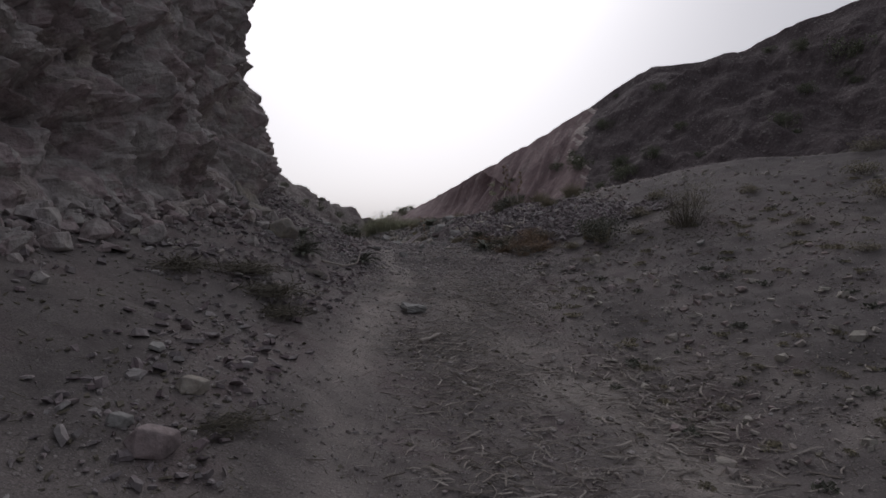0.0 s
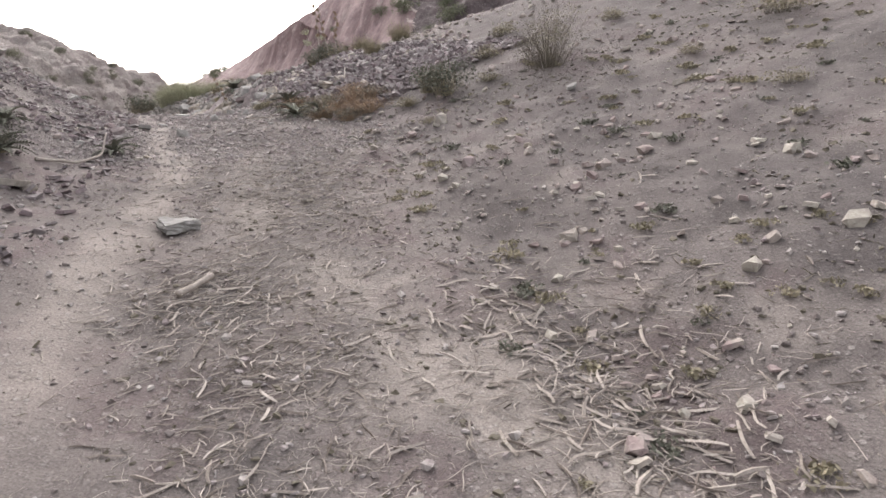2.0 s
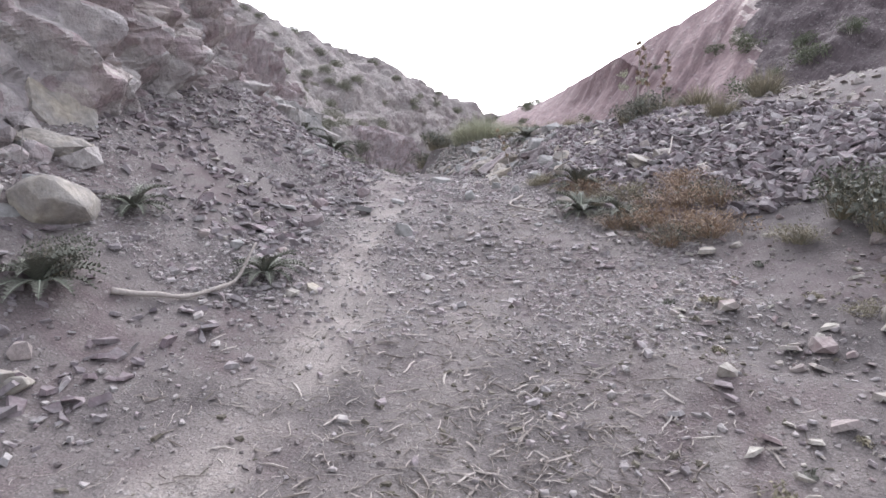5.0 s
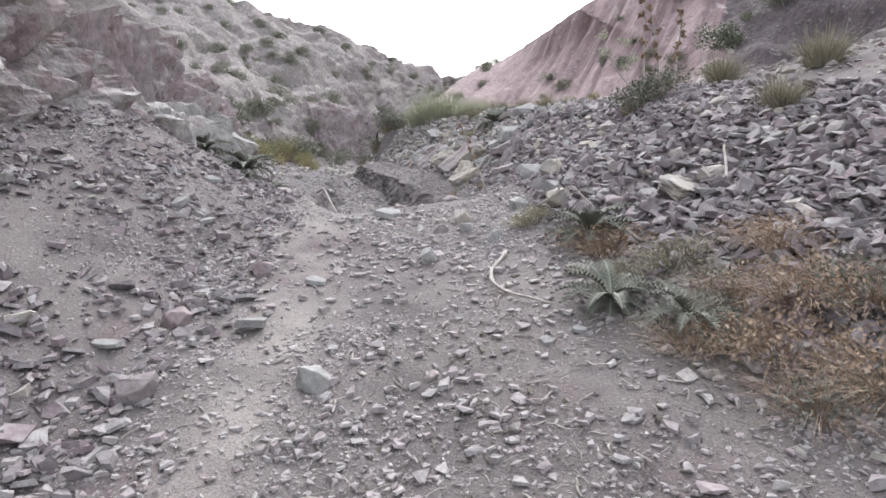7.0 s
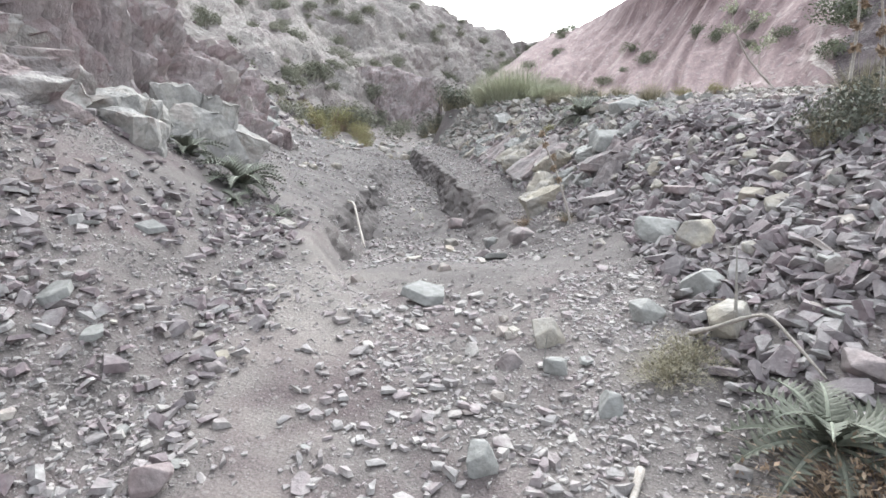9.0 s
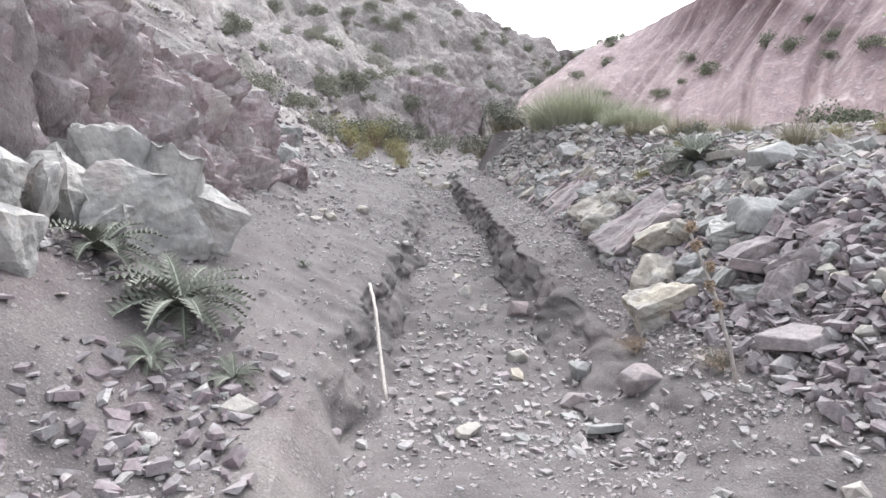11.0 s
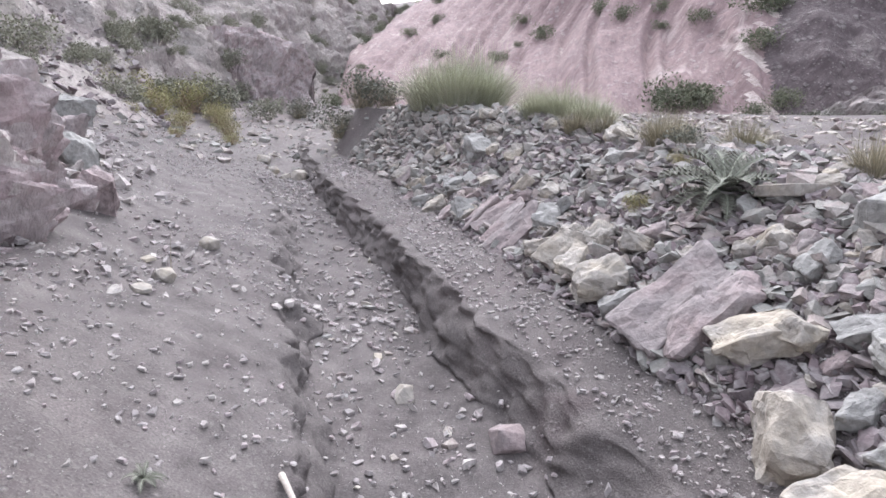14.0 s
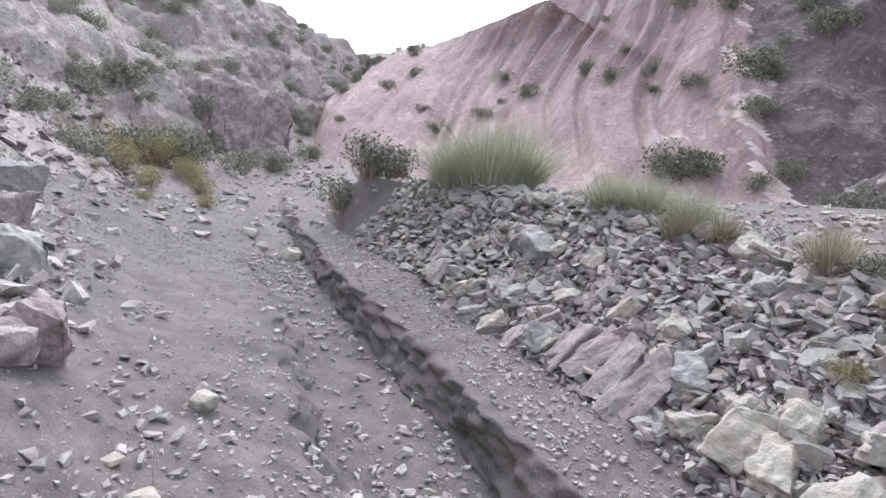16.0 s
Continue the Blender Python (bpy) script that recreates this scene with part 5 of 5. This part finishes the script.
def tangle(n, wide, high, r):
    """Twigs heaped across one another."""
    rot = turn_matrices(n, 0.35, r)
    verts, faces = [], []
    for k in range(n):
        sv, sf = CHIPS[int(r.choice([1, 2, 4, 5, 7, 8, 10, 11]))]
        at = np.array([r.normal(0, 0.4 * wide), r.normal(0, 0.25 * wide), high * r.uniform(0, 1) ** 2])
        faces.append(sf + len(sv) * k)
        verts.append((rot[k] @ sv.T).T * r.uniform(0.1, 0.4) + at)
    return np.concatenate(verts), np.concatenate(faces)


dead_stems = mesh_of("stem", *tangle(330, 0.55, 0.09, r), LITTER_BROWN)
for k, (x, y, s) in enumerate([(-1.65, 5.9, 0.9), (-1.95, 6.25, 0.9), (-1.45, 5.55, 0.7), (-1.15, 3.3, 0.5), (-2.3, 5.6, 0.8)]):
    brush = plant("dead_brush", "heap of dead dark brown twigs on the slope", "shrub", [("brush", dead_stems)], x, y, 70 * k, s, group="dead brush")
    tagged(brush.children[0], "tangled dead brown twigs", kind="stuff")
for k, (x, y, s) in enumerate([(0.79, 12.18, 1.0), (0.87, 11.68, 0.7), (1.3, 11.25, 0.9), (1.32, 10.75, 1.0), (0.25, 12.9, 0.5), (1.35, 10.4, 0.85), (1.6, 11.6, 0.95), (0.35, 13.0, 0.55), (1.75, 10.9, 1.0), (1.55, 11.05, 1.1), (1.15, 11.75, 0.9), (1.05, 10.9, 0.9), (1.6, 10.4, 1.0), (2.0, 9.9, 0.6), (-0.35, 16.2, 0.45), (-0.8, 16.75, 0.4)]):
    plant("dry_scrub", "low dry brown scrub on stony soil", "shrub", [("stem", scrub_stems[k % 3]), ("foliage", scrub_leaves[k % 3])], x, y, 70 * k, s, group="dry scrub")
green_stems = mesh_of("stem", *blades(200, 0.5, 0.3, 0.003, r, 0.2), WEED)
green_leaves = mesh_of("foliage", *leaf_cloud(900, 0.36, 0.36, 0.02, r, 12), THISTLE)
for k, (x, y, s) in enumerate([(2.4, 9.68, 1.0), (2.3, 10.05, 0.9), (-1.83, 8.4, 0.55), (-4.05, 26.9, 1.7), (-4.5, 27.2, 1.4), (-3.6, 26.8, 1.4), (-0.3, 20.6, 0.6), (1.55, 15.0, 0.9), (1.3, 14.9, 0.8)]):
    plant("green_bush", "grey-green bushy plant with dry stems", "bush", [("stem", green_stems), ("foliage", green_leaves)], x, y, 50 * k, s, group="green bushes")
tall = mesh_of("stem", *blades(420, 0.9, 0.6, 0.0018, r, 0.1), LITTER_BROWN)
tall_leaves = mesh_of("foliage", *leaf_cloud(2400, 0.45, 0.75, 0.009, r, 20), WEED)
plant("broom_bush", "tall wispy grey-green broom bush on the slope", "bush", [("stem", tall), ("foliage", tall_leaves)], 3.5, 9.25)

grass_mesh = [mesh_of("tuft", *blades(1300, 1.15, 0.8, 0.005, r, 0.3, 0.12), GREEN_GRASS) for _ in range(2)]
pale_mesh = mesh_of("tuft", *blades(500, 0.5, 0.4, 0.004, r, 0.4), WEED)
for k, (x, y, s) in enumerate([(-2.35, 25.2, 1.0), (-1.95, 25.5, 1.05), (-2.75, 25.5, 0.85), (-1.3, 23.2, 0.5), (-1.0, 22.9, 0.5), (-0.75, 22.4, 0.45)]):
    plant("grass_clump", "tall pale green grass clump on the bank crest", "grass", [("tuft", grass_mesh[k % 2])], x, y, 80 * k, s, group="grass on the crest")
for k, (x, y, s) in enumerate([(-0.98, 22.13, 0.8), (-0.75, 21.8, 0.7), (-0.45, 20.9, 0.9), (-0.2, 21.2, 0.8), (0.1, 20.4, 0.8), (0.5, 19.3, 0.8), (1.9, 16.2, 0.9), (2.3, 15.4, 0.9), (2.9, 14.5, 1.0), (2.2, 13.4, 0.8)]):
    plant("dry_grass", "tuft of dry grey-brown grass on stony soil", "grass", [("tuft", pale_mesh)], x, y, 63 * k, s, group="dry grass tufts")
low_leaves = mesh_of("foliage", *leaf_cloud(900, 0.34, 0.2, 0.012, r, 14), WEED)
low_stems = mesh_of("stem", *blades(160, 0.2, 0.34, 0.002, r, 0.4), LITTER_BROWN)
for k, (x, y, s) in enumerate([(2.0, 8.9, 0.4), (4.5, 8.0, 0.55), (4.3, 6.5, 0.6), (5.7, 8.2, 1.2), (3.2, 10.5, 0.9), (3.8, 11.5, 1.0), (5.2, 6.1, 0.5), (6.3, 9.6, 1.1), (4.9, 10.2, 0.8), (7.2, 10.8, 1.2), (6.8, 7.4, 0.7), (2.9, 9.6, 0.6)]):
    plant("low_shrub", "low dark dusty shrub on the slope", "shrub", [("stem", low_stems), ("foliage", low_leaves)], x, y, 47 * k, s, group="low shrubs on the slope")
weed_mesh = [mesh_of("tuft", *leaf_cloud(90, 0.09, 0.035, 0.012, r, 7), WEED if i else THISTLE) for i in range(3)]
for k in range(300):
    x, y = r.uniform(1.2, 7.5), r.uniform(2.2, 9.8)
    plant("weed", "small dark weed tuft on the dusty slope", "weed", [("foliage", weed_mesh[k % 3])], x, y, r.uniform(0, 360), r.uniform(0.5, 1.6), group="weed tufts")
# yellow-green bushes where the footpath bends
yellow_leaves = mesh_of("foliage", *leaf_cloud(1900, 0.6, 0.6, 0.02, r, 16), YELLOW_LEAF)
yellow_stems = mesh_of("stem", *blades(160, 0.7, 0.5, 0.005, r, 0.2), DRY)
for k, (x, y, s) in enumerate([(-9.3, 31.2, 0.9), (-10.4, 32.2, 1.2), (-8.6, 32.5, 0.8), (-11.2, 33.5, 1.4), (-7.7, 30.2, 0.55), (-9.6, 34.5, 1.2), (-8.3, 28.6, 0.4), (-12.0, 32.2, 1.2), (-10.9, 35.5, 1.7), (-12.3, 34.8, 1.6), (-9.9, 29.9, 0.6)]):
    plant("yellow_bush", "yellow-green bush beside the footpath bend", "bush", [("stem", yellow_stems), ("foliage", yellow_leaves)], x, y, 40 * k, s, group="bushes at the bend")

for k, (x, y, s) in enumerate([(-10.4, 36.5, 2.4), (-11.6, 38.0, 2.4), (-9.0, 42.0, 2.2)]):
    plant("green_bush", "dense dark green bush at the valley bend", "bush", [("stem", green_stems), ("foliage", green_leaves)], x, y, 50 * k, s, group="bushes at the bend")

# thorny dry stalks
def stalk(x, y, h, lean_x, lean_y):
    root = tagged(new("thistle_stalk"), "tall dry spiny thistle stalk", "thistle", "dry stalks")
    z = gz(x, y)
    stem = tube("stem", [(x, y, z - 0.02), (x + lean_x * 0.4, y + lean_y * 0.4, z + h * 0.5), (x + lean_x, y + lean_y, z + h)], 0.013, WOOD, "", "", 0.5)
    stem.parent = root
    v, f = leaf_cloud(60, 0.05, 0.1, 0.02, r, 3)
    head = mesh_of("head", v, f, DRY)
    for k in range(5):
        a = 0.45 + 0.13 * k
        part("head", head, root, m=pose(x + lean_x * a + 0.02 * math.sin(k * 4), y + lean_y * a, z + h * a, 0, 0, 70 * k) @ Matrix.Diagonal((1, 1, 1, 1)))
    return root


stalk(-0.3, 15.96, 0.75, -0.28, 0.1)
for k, (x, y, h) in enumerate([(1.6, 14.95, 0.9), (1.45, 15.1, 1.0), (1.75, 15.2, 0.8)]):
    stalk(x, y, h, 0.1 * (k - 1), 0.05)

def sapling(x, y):
    """A spindly leaning sapling with a few bare branches and yellow-green leaf clumps."""
    root = tagged(new("sapling"), "spindly leaning sapling with yellow-green leaves", "tree")
    z = gz(x, y)
    top = Vector((x - 0.7, y + 0.1, z + 1.0))
    foot = Vector((x, y, z - 0.03))
    stem = tube("trunk", [foot, foot.lerp(top, 0.5) + Vector((-0.06, 0, -0.05)), top], 0.02, WOOD, "", "", 0.4)
    stem.parent = root
    for k in range(5):
        a = foot.lerp(top, 0.35 + 0.14 * k)
        tip = a + Vector((0.28 * math.sin(k * 2.4), 0.1 * math.cos(k), 0.25))
        limb = tube("branch", [a, a.lerp(tip, 0.5) + Vector((0, 0, 0.02)), tip], 0.009, WOOD, "", "", 0.4)
        limb.parent = root
        v, f = leaf_cloud(110, 0.16, 0.2, 0.024, r, 5)
        part("foliage", mesh_of("foliage", v, f, GREEN_GRASS), root, m=pose(tip.x, tip.y, tip.z - 0.12))
    return root


sapling(2.3, 20.9)
rock_face("cliff_bend", polyline([(-14, 42.8, -1.2), (-11.5, 43.4, -1.2), (-9.2, 45, -1.2)]), polyline([(-14.3, 44, 3.0), (-11.8, 44.8, 3.1), (-9.8, 46, 2.3), (-9.3, 46.3, 1.2)]), 30, 70, MAUVE_CLIFF, 0.5, (1.2, 1.2, 2.5), "small mauve-red cliff where the valley bends", rough=0.08, back=(-0.8, 3.0, -0.6))

spur, spur_face = rock_face("spur_east", polyline([(5.6, 30.4, 0.2), (8, 29.8, 0.2), (12, 29, 0.4), (22, 26, 0.8)]), polyline([(6.3, 31.2, 1.45), (8.2, 31.6, 2.3), (10.5, 32, 3.3), (16, 32, 5.6), (26, 30, 7)]), 60, 200, HILL, 0.5, (1.3, 1.4, 1.1), "low stony spur at the foot of the red mountainside", category="hill", rough=0.12, back=(3, 5, -1.2))

# dark shrubs on the mountainsides; hillside and bend ones have haze in their colour
shrub_parts, hazed_parts = [], []
for k in range(3):
    hazed_parts.append((mesh_of("crown", *leaf_cloud(1500, 1.0, 1.0, 0.05, r, 18), HAZE_SHRUB), mesh_of("stem", *blades(14, 0.8, 0.6, 0.03, r, 0.1), WOOD)))
    shrub_parts.append((mesh_of("crown", *leaf_cloud(1500, 1.0, 1.0, 0.05, r, 18), SHRUB), mesh_of("stem", *blades(14, 0.8, 0.6, 0.03, r, 0.1), WOOD)))


def shrubs_on(face, count, low, high, r, label, group, forms, lowest=0.03, highest=0.97):
    rows, cols = face.shape[:2]
    for k in range(count):
        i, j = int(rows * r.uniform(lowest, highest)), int(cols * r.uniform(0.02, 0.98))
        x, y, z = face[i, j]
        if y < 18:
            continue
        s = r.uniform(low, high)
        plant("shrub", label, "shrub", [("crown", forms[k % 3][0]), ("stem", forms[k % 3][1])], x, y, r.uniform(0, 360), s, z - 0.25 * s, group)


for k, (x, y, s) in enumerate([(-10.6, 37.0, 1.25), (-11.9, 36.6, 0.9), (-9.3, 38.5, 0.8)]):
    plant("shrub", "dense dark green shrub, leaves paled for haze, at the valley bend", "shrub", [("crown", hazed_parts[k][0]), ("stem", hazed_parts[k][1])], x, y, 50 * k, s, group="bushes at the bend")
for k, (x, y, s) in enumerate([(7.4, 29.6, 0.7), (8.3, 29.3, 0.9), (9.4, 29.0, 0.8), (10.6, 28.8, 1.0)]):
    plant("shrub", "dark green shrub at the foot of the stony spur", "shrub", [("crown", shrub_parts[k % 3][0]), ("stem", shrub_parts[k % 3][1])], x, y, 70 * k, s, group="mountainside shrubs")
for k, (x, y, s) in enumerate([(4.4, 28.4, 1.2), (5.0, 28.6, 1.3), (5.7, 28.7, 1.1)]):
    plant("green_bush", "low spreading green bush behind the stony bench", "bush", [("stem", green_stems), ("foliage", green_leaves)], x, y, 50 * k, s, group="green bushes")
for k, (x, y, s) in enumerate([(-0.85, 19.95, 0.26), (-0.45, 20.2, 0.24), (0.9, 19.7, 0.28), (1.35, 19.9, 0.3), (0.15, 20.3, 0.22)]):
    plant("yellow_bush", "low yellowing herb on the stony bench", "bush", [("stem", yellow_stems), ("foliage", yellow_leaves)], x, y, 40 * k, s, group="herbs on the bench")


def settle(face, *place):
    """The place on a rock face that lies nearest."""
    flat = face.reshape(-1, 3)
    return flat[np.argmin(((flat - np.array(place)) ** 2).sum(1))]


# the larger ones: x, y, z, size
for k, (x, y, z, w) in enumerate([(6.8, 46.1, 4.0, 0.65), (7.8, 43.1, 3.1, 0.7), (9.4, 41.7, 3.6, 1.35), (4.8, 37.6, 1.1, 1.2), (5.6, 37.4, 1.2, 1.0), (7.9, 36.2, 1.3, 0.7), (1.1, 54.9, 4.2, 0.7), (8.9, 49.2, 6.9, 0.95), (10.0, 47.0, 7.1, 1.2), (6.5, 48.5, 4.9, 0.45), (12.8, 43.1, 5.8, 1.2), (6.8, 36.0, 0.9, 0.6),
                                  (27.8, 43.5, 14.5, 1.7), (23.4, 43.1, 11.2, 0.8), (21.9, 41.4, 8.6, 1.1)]):
    x, y, z = settle(east_face, x, y, z)
    plant("shrub", "large dark green shrub on the red mountainside", "shrub", [("crown", shrub_parts[k % 3][0]), ("stem", shrub_parts[k % 3][1])], x, y, 50 * k, w, z - 0.3 * w, "mountainside shrubs")
for k, (x, y, z, w) in enumerate([(-12.9, 36.0, 2.2, 0.8), (-13.6, 39.3, 2.3, 1.1), (-13.0, 43.7, 1.6, 0.9), (-16.4, 47.4, 4.0, 0.8), (-16.0, 40.5, 3.8, 0.8)]):
    x, y, z = settle(hill_face, x, y, z)
    plant("shrub", "large haze-paled green shrub on the pale hillside", "shrub", [("crown", hazed_parts[k % 3][0]), ("stem", hazed_parts[k % 3][1])], x, y, 50 * k, w, z - 0.3 * w, "hillside shrubs")
shrubs_on(hill_face, 205, 0.25, 0.9, r, "haze-paled grey-green shrub on the pale hillside", "hillside shrubs", hazed_parts)
shrubs_on(east_face, 70, 0.3, 0.9, r, "dark green shrub on the red mountainside", "mountainside shrubs", shrub_parts)
